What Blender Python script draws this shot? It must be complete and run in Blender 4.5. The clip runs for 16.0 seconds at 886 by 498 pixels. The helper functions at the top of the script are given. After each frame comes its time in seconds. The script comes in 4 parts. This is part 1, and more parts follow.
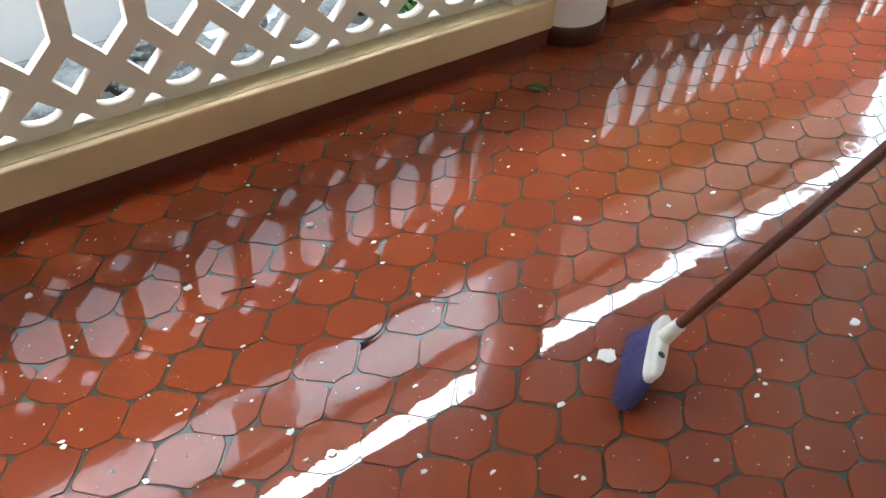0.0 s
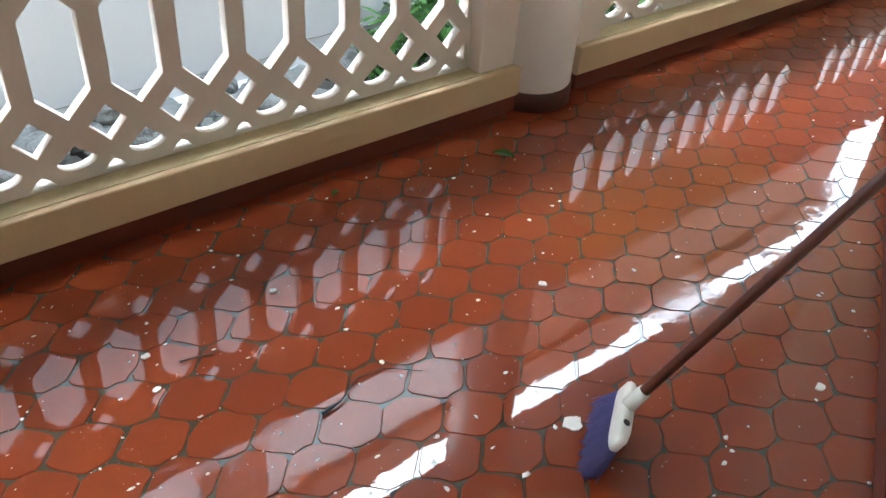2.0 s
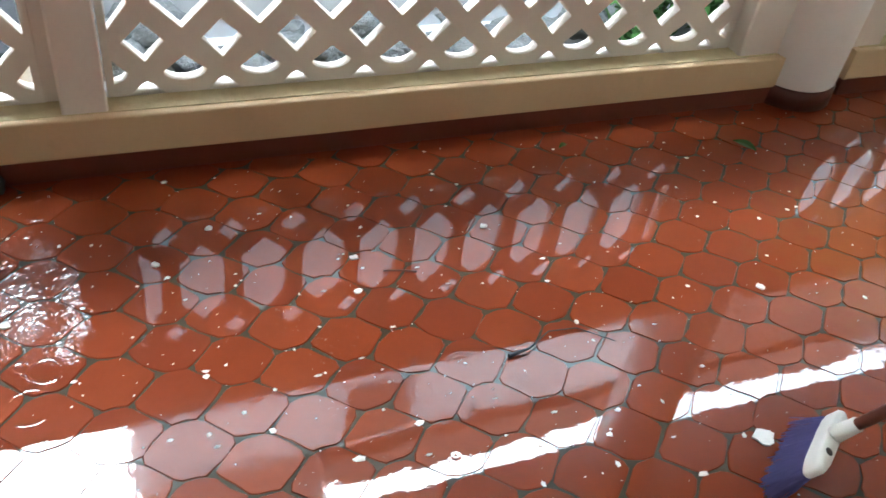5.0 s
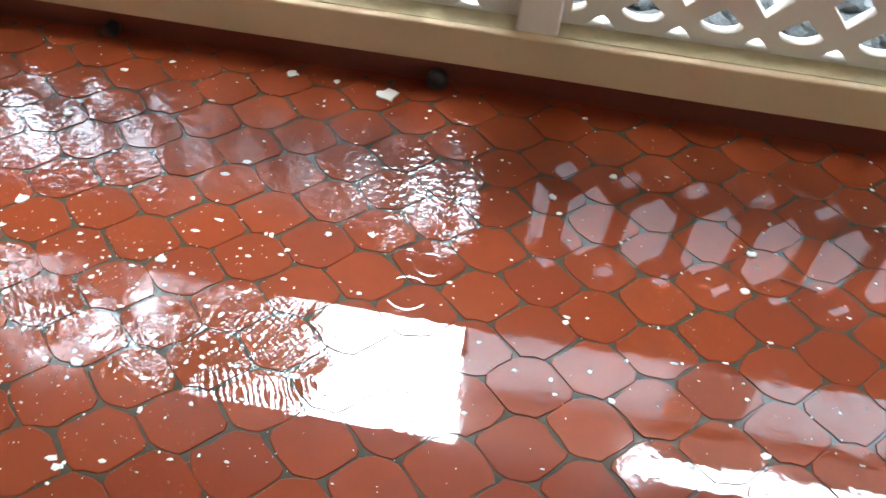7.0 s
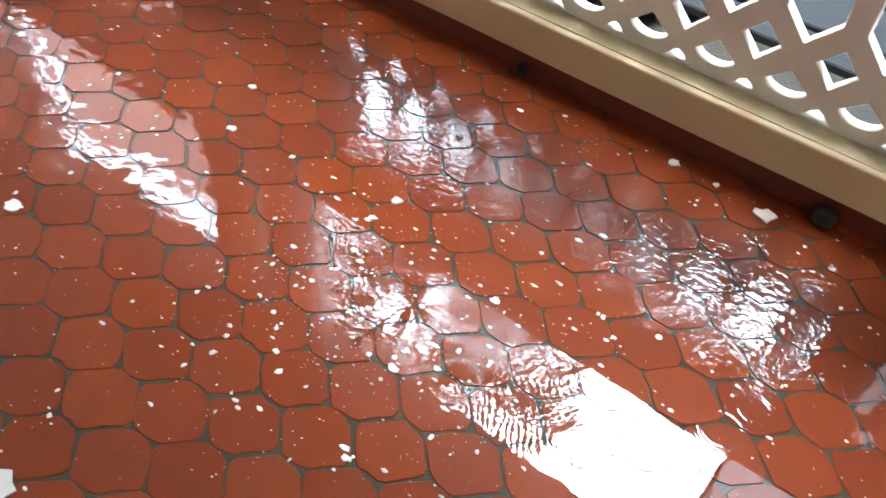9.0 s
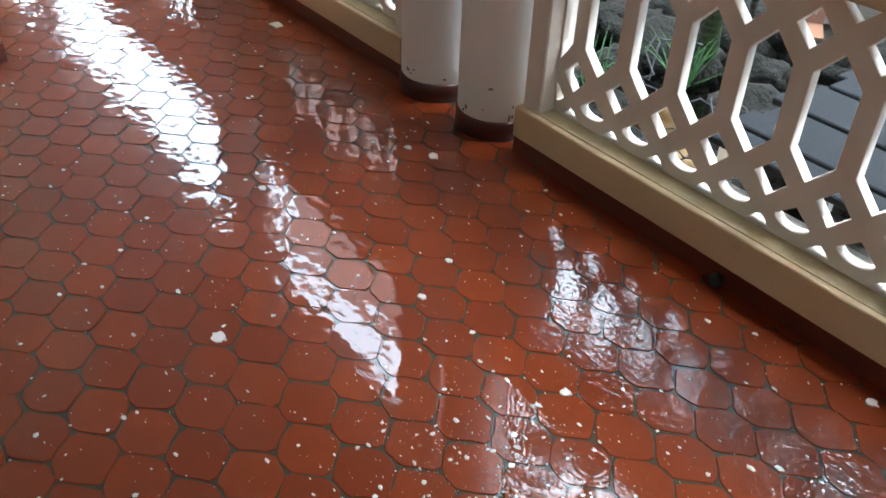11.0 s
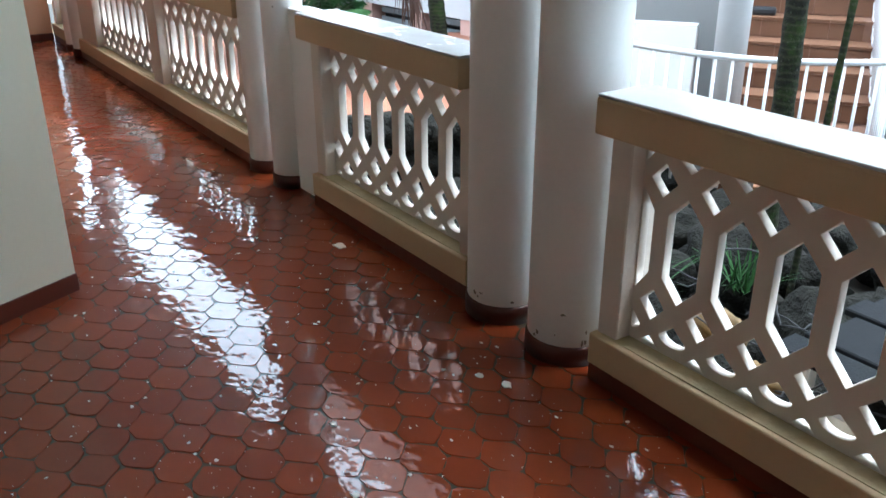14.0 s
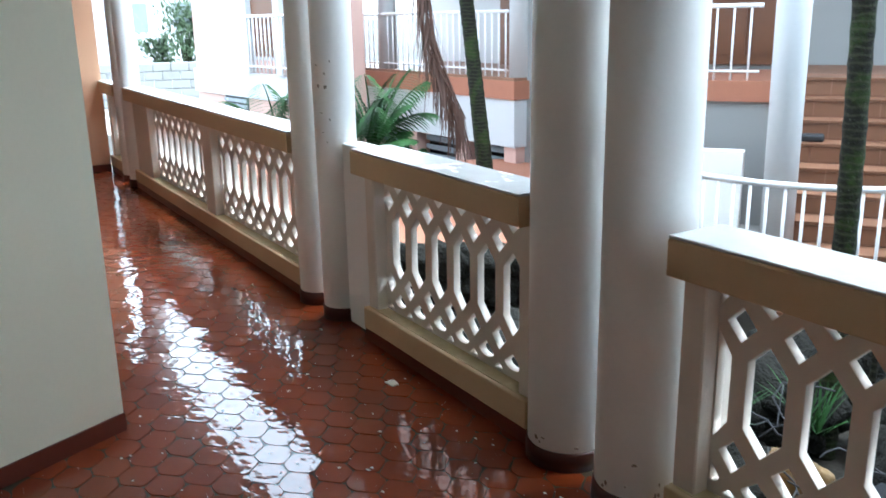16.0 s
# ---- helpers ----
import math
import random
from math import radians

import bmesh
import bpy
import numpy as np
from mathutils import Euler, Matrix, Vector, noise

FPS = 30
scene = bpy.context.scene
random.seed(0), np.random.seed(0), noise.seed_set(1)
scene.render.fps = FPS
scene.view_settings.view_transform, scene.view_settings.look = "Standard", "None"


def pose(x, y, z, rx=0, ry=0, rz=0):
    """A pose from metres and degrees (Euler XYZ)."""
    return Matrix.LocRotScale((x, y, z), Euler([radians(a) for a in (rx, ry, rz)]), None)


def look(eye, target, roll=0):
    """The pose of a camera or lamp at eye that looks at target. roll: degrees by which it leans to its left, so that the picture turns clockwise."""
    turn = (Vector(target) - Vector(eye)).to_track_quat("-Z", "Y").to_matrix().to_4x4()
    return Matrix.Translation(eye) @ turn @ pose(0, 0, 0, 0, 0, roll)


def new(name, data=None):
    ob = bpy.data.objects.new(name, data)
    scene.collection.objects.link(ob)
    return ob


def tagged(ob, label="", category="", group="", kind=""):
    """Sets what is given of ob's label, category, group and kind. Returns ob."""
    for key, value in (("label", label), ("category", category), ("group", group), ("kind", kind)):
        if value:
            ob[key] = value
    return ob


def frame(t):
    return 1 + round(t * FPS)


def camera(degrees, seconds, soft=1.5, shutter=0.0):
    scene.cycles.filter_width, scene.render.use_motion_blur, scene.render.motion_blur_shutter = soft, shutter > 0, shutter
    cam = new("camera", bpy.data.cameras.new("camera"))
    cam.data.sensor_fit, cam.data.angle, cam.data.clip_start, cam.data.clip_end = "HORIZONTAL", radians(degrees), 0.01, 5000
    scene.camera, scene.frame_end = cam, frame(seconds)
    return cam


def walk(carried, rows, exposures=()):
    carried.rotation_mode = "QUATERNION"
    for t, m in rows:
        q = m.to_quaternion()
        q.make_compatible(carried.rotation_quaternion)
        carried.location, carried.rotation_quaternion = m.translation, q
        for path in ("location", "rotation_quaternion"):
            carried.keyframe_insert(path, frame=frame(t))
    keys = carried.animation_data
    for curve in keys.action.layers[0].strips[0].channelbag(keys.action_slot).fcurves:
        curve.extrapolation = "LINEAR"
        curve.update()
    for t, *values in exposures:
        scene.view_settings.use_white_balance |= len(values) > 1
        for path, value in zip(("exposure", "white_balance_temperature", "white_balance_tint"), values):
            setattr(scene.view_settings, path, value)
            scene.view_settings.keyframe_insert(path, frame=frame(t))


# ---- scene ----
cam = camera(55.1, 16.0, shutter=0.35)
PATH = [
    (0, (1.182, 0.831, 1.426), (2.152, 1.983, 0.11), 3.9),
    (0.5, (1.186, 0.821, 1.435), (2.173, 1.988, 0.146), 3.9),
    (1, (1.188, 0.818, 1.434), (2.229, 1.997, 0.199), 4.1),
    (1.5, (1.198, 0.82, 1.43), (2.247, 2.012, 0.214), 5.1),
    (2, (1.215, 0.828, 1.427), (2.281, 2.02, 0.226), 4.8),
    (2.5, (1.218, 0.824, 1.444), (2.307, 2.01, 0.258), 4.8),
    (3, (1.213, 0.826, 1.441), (2.312, 2.024, 0.276), 5.8),
    (3.5, (1.206, 0.827, 1.422), (2.279, 2.074, 0.285), 6.5),
    (3.7, (1.216, 0.829, 1.409), (2.227, 2.107, 0.251), 6.4),
    (5.8, (1.023, 0.908, 1.353), (1.552, 2.236, -0.045), 11.0),
    (6, (0.997, 0.917, 1.374), (1.455, 2.241, -0.053), 10.3),
    (6.5, (1.064, 0.942, 1.344), (1.156, 2.299, -0.122), 5.7),
    (7, (1.106, 0.957, 1.337), (0.97, 2.299, -0.139), 5.3),
    (7.5, (1.117, 0.969, 1.336), (0.858, 2.311, -0.124), 7.0),
    (8, (1.095, 0.984, 1.335), (0.714, 2.298, -0.124), 8.6),
    (8.5, (1.04, 0.979, 1.329), (0.416, 2.201, -0.126), 7.3),
    (9, (0.974, 0.981, 1.365), (0.202, 2.126, -0.082), 5.5),
    (9.5, (1.007, 0.995, 1.334), (0.05, 2.074, -0.052), 4.4),
    (10, (1.023, 1.013, 1.358), (-0.092, 2.057, 0.067), 4.6),
    (10.2, (1.033, 1.016, 1.37), (-0.127, 2.041, 0.103), 4.1),
    (12.3, (0.953, 0.978, 1.461), (-0.456, 1.97, 0.446), 1.8),
    (12.5, (0.942, 0.974, 1.463), (-0.478, 1.97, 0.467), 1.6),
    (13, (0.905, 0.988, 1.485), (-0.555, 1.987, 0.553), 0.9),
    (13.5, (0.865, 0.988, 1.497), (-0.617, 2.01, 0.626), 0.6),
    (14, (0.842, 0.985, 1.512), (-0.674, 2.023, 0.719), -0.1),
    (14.5, (0.823, 0.973, 1.524), (-0.709, 2.025, 0.784), -0.4),
    (15, (0.787, 0.987, 1.528), (-0.765, 2.052, 0.853), -1.0),
    (15.5, (0.727, 0.991, 1.531), (-0.853, 2.052, 0.917), -0.9),
    (16, (0.712, 0.989, 1.548), (-0.93, 2.002, 1.021), -1.0),
]
EXPOSURES = [(0.0, 3.85, 5700, 2), (3.5, 3.5, 5700, 2), (6.0, 3.95, 5600, 2), (8.0, 3.9, 5600, 2), (9.5, 3.75, 5600, 2), (10.2, 3.5, 5600, 2), (12.5, 2.75, 5350, 0), (16.0, 2.6, 5350, 0)]
walk(cam, [(t, look(eye, target, roll)) for t, eye, target, roll in PATH], EXPOSURES)

# ---- world and sun: overcast sky after rain ----
world = bpy.data.worlds.new("world")
scene.world = world
world.use_nodes = True
wn, wl = world.node_tree.nodes, world.node_tree.links
bg = wn["Background"]
sky = wn.new("ShaderNodeTexSky")
sky.sky_type = "NISHITA"
sky.sun_disc = False
sky.sun_elevation = radians(66)
sky.sun_rotation = radians(0)
sky.air_density, sky.dust_density, sky.ozone_density = 1.0, 2.5, 1.0
pale = wn.new("ShaderNodeHueSaturation")
pale.inputs["Saturation"].default_value = 0.22
wl.new(sky.outputs[0], pale.inputs["Color"])
# an overcast dome is brighter overhead than at the horizon
up = wn.new("ShaderNodeSeparateXYZ")
wl.new(wn.new("ShaderNodeTexCoord").outputs["Generated"], up.inputs[0])
dome = wn.new("ShaderNodeMapRange")
dome.inputs["From Min"].default_value, dome.inputs["From Max"].default_value = 0.0, 0.85
dome.inputs["To Min"].default_value, dome.inputs["To Max"].default_value = 1.75, 2.1
wl.new(up.outputs[2], dome.inputs["Value"])
shade = wn.new("ShaderNodeVectorMath")
shade.operation = "SCALE"
wl.new(pale.outputs[0], shade.inputs[0])
wl.new(dome.outputs[0], shade.inputs["Scale"])
wl.new(shade.outputs[0], bg.inputs["Color"])
bg.inputs["Strength"].default_value = 0.15
sun_data = bpy.data.lights.new("sun", "SUN")
sun_data.energy = 0.25
sun_data.angle = radians(25)
sun_data.color = (1.0, 0.97, 0.93)
sun = new("sun", sun_data)
sun.matrix_world = look((0, 9, 20), (0, 0, 0))
scene.view_settings.exposure = 0.0


# ---- materials ----
def material(name):
    m = bpy.data.materials.new(name)
    m.use_nodes = True
    return m, m.node_tree.nodes, m.node_tree.links, m.node_tree.nodes["Principled BSDF"]


def ramp(nodes, stops):
    r = nodes.new("ShaderNodeValToRGB")
    e = r.color_ramp.elements
    while len(e) < len(stops):
        e.new(0.5)
    for el, (p, c) in zip(e, stops):
        el.position, el.color = p, (*c, 1) if len(c) == 3 else c
    return r


def coords(nodes, links, scale=1.0, space="position"):
    if space == "position":
        g = nodes.new("ShaderNodeNewGeometry")
        return g.outputs["Position"]
    return nodes.new("ShaderNodeTexCoord").outputs["Object"]


def noise_tex(nodes, links, vec, scale, detail=4.0, rough=0.55):
    n = nodes.new("ShaderNodeTexNoise")
    n.inputs["Scale"].default_value = scale
    n.inputs["Detail"].default_value = detail
    n.inputs["Roughness"].default_value = rough
    links.new(vec, n.inputs["Vector"])
    return n.outputs["Fac"]


def mix_col(nodes, links, fac, a, b, blend="MIX"):
    m = nodes.new("ShaderNodeMix")
    m.data_type, m.blend_type = "RGBA", blend
    for sock, val in ((m.inputs[0], fac), (m.inputs[6], a), (m.inputs[7], b)):
        if hasattr(val, "is_output"):
            links.new(val, sock)
        elif isinstance(val, (int, float)):
            sock.default_value = val
        else:
            sock.default_value = (*val, 1)
    return m.outputs[2]


def calc(nodes, links, op, a, b=0.0):
    m = nodes.new("ShaderNodeMath")
    m.operation = op
    for sock, val in zip(m.inputs, (a, b)):
        if hasattr(val, "is_output"):
            links.new(val, sock)
        else:
            sock.default_value = val
    return m.outputs[0]


def bump(nodes, links, height, strength, distance, normal=None):
    b = nodes.new("ShaderNodeBump")
    b.inputs["Strength"].default_value = strength
    b.inputs["Distance"].default_value = distance
    links.new(height, b.inputs["Height"])
    if normal:
        links.new(normal, b.inputs["Normal"])
    return b.outputs["Normal"]


def plain(name, color, rough=0.6, var=0.12, scale=6.0, grain=60.0, relief=0.15, dirt=None, dirt_amount=0.0, metal=0.0, spec=0.5, depth=0.004):
    """Paint, plaster, stone: one colour with broad stains, fine grain and relief."""
    m, n, l, p = material(name)
    v = coords(n, l)
    big, fine = noise_tex(n, l, v, scale, 5.0), noise_tex(n, l, v, grain, 3.0)
    dark = tuple(c * (1 - var) for c in color)
    light = tuple(min(1, c * (1 + var * 0.6)) for c in color)
    col = mix_col(n, l, big, dark, light)
    col = mix_col(n, l, calc(n, l, "MULTIPLY", fine, 0.25), col, tuple(c * 0.8 for c in color))
    if dirt:
        spots = ramp(n, [(0.62, (0, 0, 0)), (0.78, (1, 1, 1))])
        l.new(noise_tex(n, l, v, scale * 2.3, 8.0, 0.7), spots.inputs[0])
        col = mix_col(n, l, calc(n, l, "MULTIPLY", spots.outputs[0], dirt_amount), col, dirt)
    l.new(col, p.inputs["Base Color"])
    rr = calc(n, l, "ADD", calc(n, l, "MULTIPLY", big, 0.2), rough - 0.1)
    l.new(rr, p.inputs["Roughness"])
    p.inputs["Metallic"].default_value = metal
    p.inputs["Specular IOR Level"].default_value = spec
    if relief:
        l.new(bump(n, l, fine, relief, depth), p.inputs["Normal"])
    return m


def wet_surface(name, kind):
    """Red floor tile or its grey joint, under a film of rain water with ripples."""
    m, n, l, p = material(name)
    v = coords(n, l)
    big = noise_tex(n, l, v, 2.2, 5.0, 0.6)
    mid = noise_tex(n, l, v, 14.0, 6.0, 0.65)
    fine = noise_tex(n, l, v, 160.0, 3.0)
    if kind == "tile":
        rnd = n.new("ShaderNodeObjectInfo").outputs["Random"]
        isl = n.new("ShaderNodeNewGeometry").outputs["Random Per Island"]
        one = calc(n, l, "FRACT", calc(n, l, "ADD", rnd, isl))
        col = mix_col(n, l, one, TILE_DARK, TILE_LIGHT)
        col = mix_col(n, l, calc(n, l, "MULTIPLY", mid, 0.8), col, TILE_WORN)
    else:
        col = mix_col(n, l, mid, (0.022, 0.020, 0.013), (0.085, 0.072, 0.046))
    # lime haze dried in patches
    haze = ramp(n, [(0.60, (0, 0, 0)), (0.78, (1, 1, 1))])
    spot = n.new("ShaderNodeVectorMath")
    spot.operation = "DISTANCE"
    l.new(v, spot.inputs[0])
    spot.inputs[1].default_value = (0.27, 1.86, 0.0)
    close = calc(n, l, "EXPONENT", calc(n, l, "MULTIPLY", spot.outputs["Value"], -4.5))
    l.new(calc(n, l, "ADD", big, calc(n, l, "MULTIPLY", close, 0.38)), haze.inputs[0])
    specks = ramp(n, [(0.60, (0, 0, 0)), (0.68, (1, 1, 1))])
    l.new(noise_tex(n, l, v, 75.0, 5.0, 0.7), specks.inputs[0])
    veil = calc(n, l, "MULTIPLY", calc(n, l, "MULTIPLY", haze.outputs[0], specks.outputs[0]), 0.6 if kind == "tile" else 0.95)
    col = mix_col(n, l, veil, col, (0.50, 0.47, 0.42))
    # yellow-green algae where water keeps standing near the single column
    if kind == "tile":
        spot = n.new("ShaderNodeVectorMath")
        spot.operation = "DISTANCE"
        l.new(v, spot.inputs[0])
        spot.inputs[1].default_value = (3.25, 1.86, 0.0)
        algae = ramp(n, [(0.52, (0, 0, 0)), (0.72, (1, 1, 1))])
        l.new(calc(n, l, "ADD", calc(n, l, "MULTIPLY", mid, 0.55), calc(n, l, "EXPONENT", calc(n, l, "MULTIPLY", spot.outputs["Value"], -2.2))), algae.inputs[0])
        col = mix_col(n, l, calc(n, l, "MULTIPLY", algae.outputs[0], 0.22), col, (0.24, 0.11, 0.016))
    l.new(col, p.inputs["Base Color"])
    p.inputs["Roughness"].default_value = 0.42
    p.inputs["Specular IOR Level"].default_value = 0.03
    l.new(bump(n, l, fine, 0.12, 0.002), p.inputs["Normal"])
    # water film: a clear coat, level where the water stands, following the tile where it is thin
    p.inputs["Coat Weight"].default_value = 1.0
    p.inputs["Coat IOR"].default_value = 1.55
    flat = n.new("ShaderNodeCombineXYZ")
    sep = n.new("ShaderNodeSeparateXYZ")
    l.new(v, sep.inputs[0])
    l.new(sep.outputs[0], flat.inputs[0])
    l.new(sep.outputs[1], flat.inputs[1])

    def step(value, low, high):
        r = n.new("ShaderNodeMapRange")
        r.interpolation_type = "SMOOTHSTEP"
        r.inputs["From Min"].default_value, r.inputs["From Max"].default_value = low, high
        l.new(value, r.inputs["Value"])
        return r.outputs[0]

    # rain blows in east of the column pair, hardest round the drain
    rain = step(sep.outputs[0], -1.0, 0.2)
    east = step(sep.outputs[0], 0.85, 1.25)
    gust = calc(n, l, "MULTIPLY", calc(n, l, "SUBTRACT", rain, east), step(sep.outputs[1], 2.02, 2.22))
    pool = calc(n, l, "MULTIPLY", rain, step(noise_tex(n, l, flat.outputs[0], 1.9, 3.0, 0.55), 0.36, 0.50))
    thin = calc(n, l, "SUBTRACT", 1.0, pool)
    film = noise_tex(n, l, flat.outputs[0], 3.2, 4.0, 0.6)
    rough = calc(n, l, "MULTIPLY", calc(n, l, "MULTIPLY", thin, film), calc(n, l, "ADD", 0.02, calc(n, l, "MULTIPLY", rain, 0.09)))
    rough = calc(n, l, "ADD", rough, calc(n, l, "MULTIPLY", gust, calc(n, l, "MULTIPLY", film, 0.06)))
    l.new(calc(n, l, "ADD", rough, 0.006), p.inputs["Coat Roughness"])
    rings = None
    for scale, freq, reach, keep in ((2.9, 470.0, 26.0, 0.45), (5.1, 640.0, 42.0, 0.55), (8.3, 850.0, 60.0, 0.62)):
        vo = n.new("ShaderNodeTexVoronoi")
        vo.inputs["Scale"].default_value = scale
        l.new(flat.outputs[0], vo.inputs["Vector"])
        d = calc(n, l, "DIVIDE", vo.outputs["Distance"], scale)
        pick = n.new("ShaderNodeSeparateColor")
        l.new(vo.outputs["Color"], pick.inputs[0])
        # each drop has its own age: the ring stands at its own radius
        radius = calc(n, l, "MULTIPLY", pick.outputs[1], 0.05)
        off = calc(n, l, "SUBTRACT", d, radius)
        wave = calc(n, l, "SINE", calc(n, l, "MULTIPLY", d, freq))
        fall = calc(n, l, "EXPONENT", calc(n, l, "MULTIPLY", calc(n, l, "ABSOLUTE", off), -reach * 3.6))
        on = calc(n, l, "GREATER_THAN", pick.outputs[0], keep)
        r = calc(n, l, "MULTIPLY", calc(n, l, "MULTIPLY", wave, fall), on)
        rings = calc(n, l, "ADD", rings, r) if rings else r
    rings = calc(n, l, "MULTIPLY", rings, calc(n, l, "MULTIPLY", rain, calc(n, l, "ADD", 0.26, calc(n, l, "MULTIPLY", gust, 1.9))))
    if kind == "tile":
        # no film stays on the steep rims
        facing_up = n.new("ShaderNodeSeparateXYZ")
        l.new(n.new("ShaderNodeNewGeometry").outputs["True Normal"], facing_up.inputs[0])
        l.new(step(facing_up.outputs[2], 0.90, 0.98), p.inputs["Coat Weight"])
    if kind == "joint":
        # the joints stand under water where rain falls
        l.new(calc(n, l, "ADD", calc(n, l, "MULTIPLY", pool, 0.55), 0.4), p.inputs["Coat Weight"])
    swell = noise_tex(n, l, flat.outputs[0], 7.0, 2.0)
    shiver = noise_tex(n, l, flat.outputs[0], 48.0, 2.0)
    lively = calc(n, l, "ADD", calc(n, l, "MULTIPLY", thin, 0.00016), calc(n, l, "ADD", 0.00003, calc(n, l, "MULTIPLY", gust, 0.0014)))
    h = calc(n, l, "ADD", calc(n, l, "MULTIPLY", rings, 0.00024), calc(n, l, "MULTIPLY", swell, 0.00045))
    h = calc(n, l, "ADD", h, calc(n, l, "MULTIPLY", shiver, lively))
    # west of the rain the film is thin and runs in small waves over the tiles
    west = calc(n, l, "SUBTRACT", 1.0, rain)
    h = calc(n, l, "ADD", h, calc(n, l, "MULTIPLY", noise_tex(n, l, flat.outputs[0], 15.0, 1.5), calc(n, l, "MULTIPLY", west, 0.0021)))
    level = n.new("ShaderNodeMix")
    level.data_type = "VECTOR"
    l.new(rain, level.inputs[0])
    l.new(n.new("ShaderNodeNewGeometry").outputs["Normal"], level.inputs[4])
    level.inputs[5].default_value = (0, 0, 1)
    l.new(bump(n, l, h, 1.0, 1.0, level.outputs[1]), p.inputs["Coat Normal"])
    return m


TILE_DARK, TILE_LIGHT, TILE_WORN = (0.180, 0.0280, 0.0068), (0.252, 0.0445, 0.0098), (0.137, 0.026, 0.0082)
M_TILE = wet_surface("red clay floor tile", "tile")
M_JOINT = wet_surface("grey cement joint", "joint")
M_SKIRT = plain("oxblood skirting paint", (0.125, 0.026, 0.013), 0.35, 0.3, 9, relief=0.2, dirt=(0.05, 0.03, 0.02), dirt_amount=0.6)
M_FOOT = plain("dark red column foot paint", (0.070, 0.018, 0.011), 0.4, 0.35, 14, relief=0.3, dirt=(0.10, 0.075, 0.05), dirt_amount=0.8)
M_SCAR = plain("bare grey plaster", (0.27, 0.25, 0.20), 0.8, 0.5, 40, relief=0.4)
M_BEIGE = plain("ochre beige masonry paint", (0.60, 0.445, 0.265), 0.55, 0.10, 5, relief=0.15, dirt=(0.30, 0.24, 0.13), dirt_amount=0.35)
M_LATT = plain("cream painted cast lattice", (0.74, 0.67, 0.59), 0.6, 0.08, 8, relief=0.2, dirt=(0.35, 0.30, 0.2), dirt_amount=0.3)
M_COL = plain("white column paint", (0.88, 0.88, 0.86), 0.5, 0.05, 3, relief=0.1, dirt=(0.45, 0.42, 0.36), dirt_amount=0.18)
# coping top colour, reused to put sky light into the kerb's outer ledge
M_CAPTOP = plain("white coping paint and skylit ledge", (0.58, 0.59, 0.58), 0.25, 0.08, 7, relief=0.15, dirt=(0.5, 0.46, 0.38), dirt_amount=0.4)
M_MOSS = plain("mossy ledge", (0.54, 0.45, 0.26), 0.8, 0.30, 22, relief=0.5, dirt=(0.16, 0.15, 0.07), dirt_amount=0.65)
M_WALL = plain("pale cream wall paint", (0.80, 0.76, 0.59), 0.6, 0.05, 2, relief=0.12)
M_CEIL = plain("ceiling plaster", (0.88, 0.87, 0.84), 0.8, 0.06, 2)
M_PEACH = plain("peach wall paint", (0.72, 0.42, 0.25), 0.7, 0.08, 2)
M_PINK = plain("pale pink render", (0.56, 0.37, 0.31), 0.8, 0.06, 1.2)
M_WHITE = plain("white render", (0.52, 0.53, 0.53), 0.75, 0.06, 0.8, dirt=(0.5, 0.5, 0.48), dirt_amount=0.2)
# darker copy of the white render, imitating shade under the stair house eaves
M_SHADED_WHITE = plain("white render greyed for shade", (0.27, 0.27, 0.262), 0.75, 0.08, 0.9, dirt=(0.28, 0.28, 0.26), dirt_amount=0.25)
M_TERRA = plain("rough terracotta band", (0.34, 0.14, 0.08), 0.8, 0.2, 6, relief=0.8)
M_STEP = plain("terracotta step tile", (0.19, 0.088, 0.045), 0.5, 0.22, 4)
M_STEPJ = plain("step joint", (0.28, 0.15, 0.10), 0.7, 0.2, 9)
M_RAIL = plain("white enamelled steel", (0.80, 0.80, 0.80), 0.35, 0.04, 5, relief=0.05)
M_DOOR = plain("brown varnished wood", (0.13, 0.05, 0.018), 0.4, 0.3, 4)
# near black: imitates shade in recesses and holes, also colours dark things
M_DARK = plain("near black for shade and dark things", (0.02, 0.02, 0.022), 0.6, 0.3, 6)
M_LOUVRE = plain("grey glass louvre", (0.22, 0.25, 0.27), 0.25, 0.15, 5)
M_GROUND = plain("wet garden soil", (0.028, 0.024, 0.018), 0.55, 0.5, 3, 40, 0.8, dirt=(0.05, 0.06, 0.025), dirt_amount=0.6, spec=0.15)
M_ROCK = plain("dark wet rock", (0.014, 0.013, 0.010), 0.85, 0.6, 9, 26, 1.0, dirt=(0.055, 0.05, 0.036), dirt_amount=0.8, spec=0.15, depth=0.03)
M_PALE_ROCK = plain("pale grey rock", (0.115, 0.12, 0.115), 0.6, 0.6, 16, 34, 1.0, dirt=(0.022, 0.022, 0.02), dirt_amount=0.9, depth=0.02)
M_OCHRE = plain("ochre stone", (0.20, 0.12, 0.04), 0.6, 0.4, 12, 45, 0.8)
M_PAVE = plain("pale stone paving", (0.34, 0.33, 0.30), 0.5, 0.2, 5, relief=0.4)
M_PLANK = plain("weathered grey board", (0.016, 0.017, 0.019), 0.8, 0.6, 14, 90, 0.5, spec=0.15)


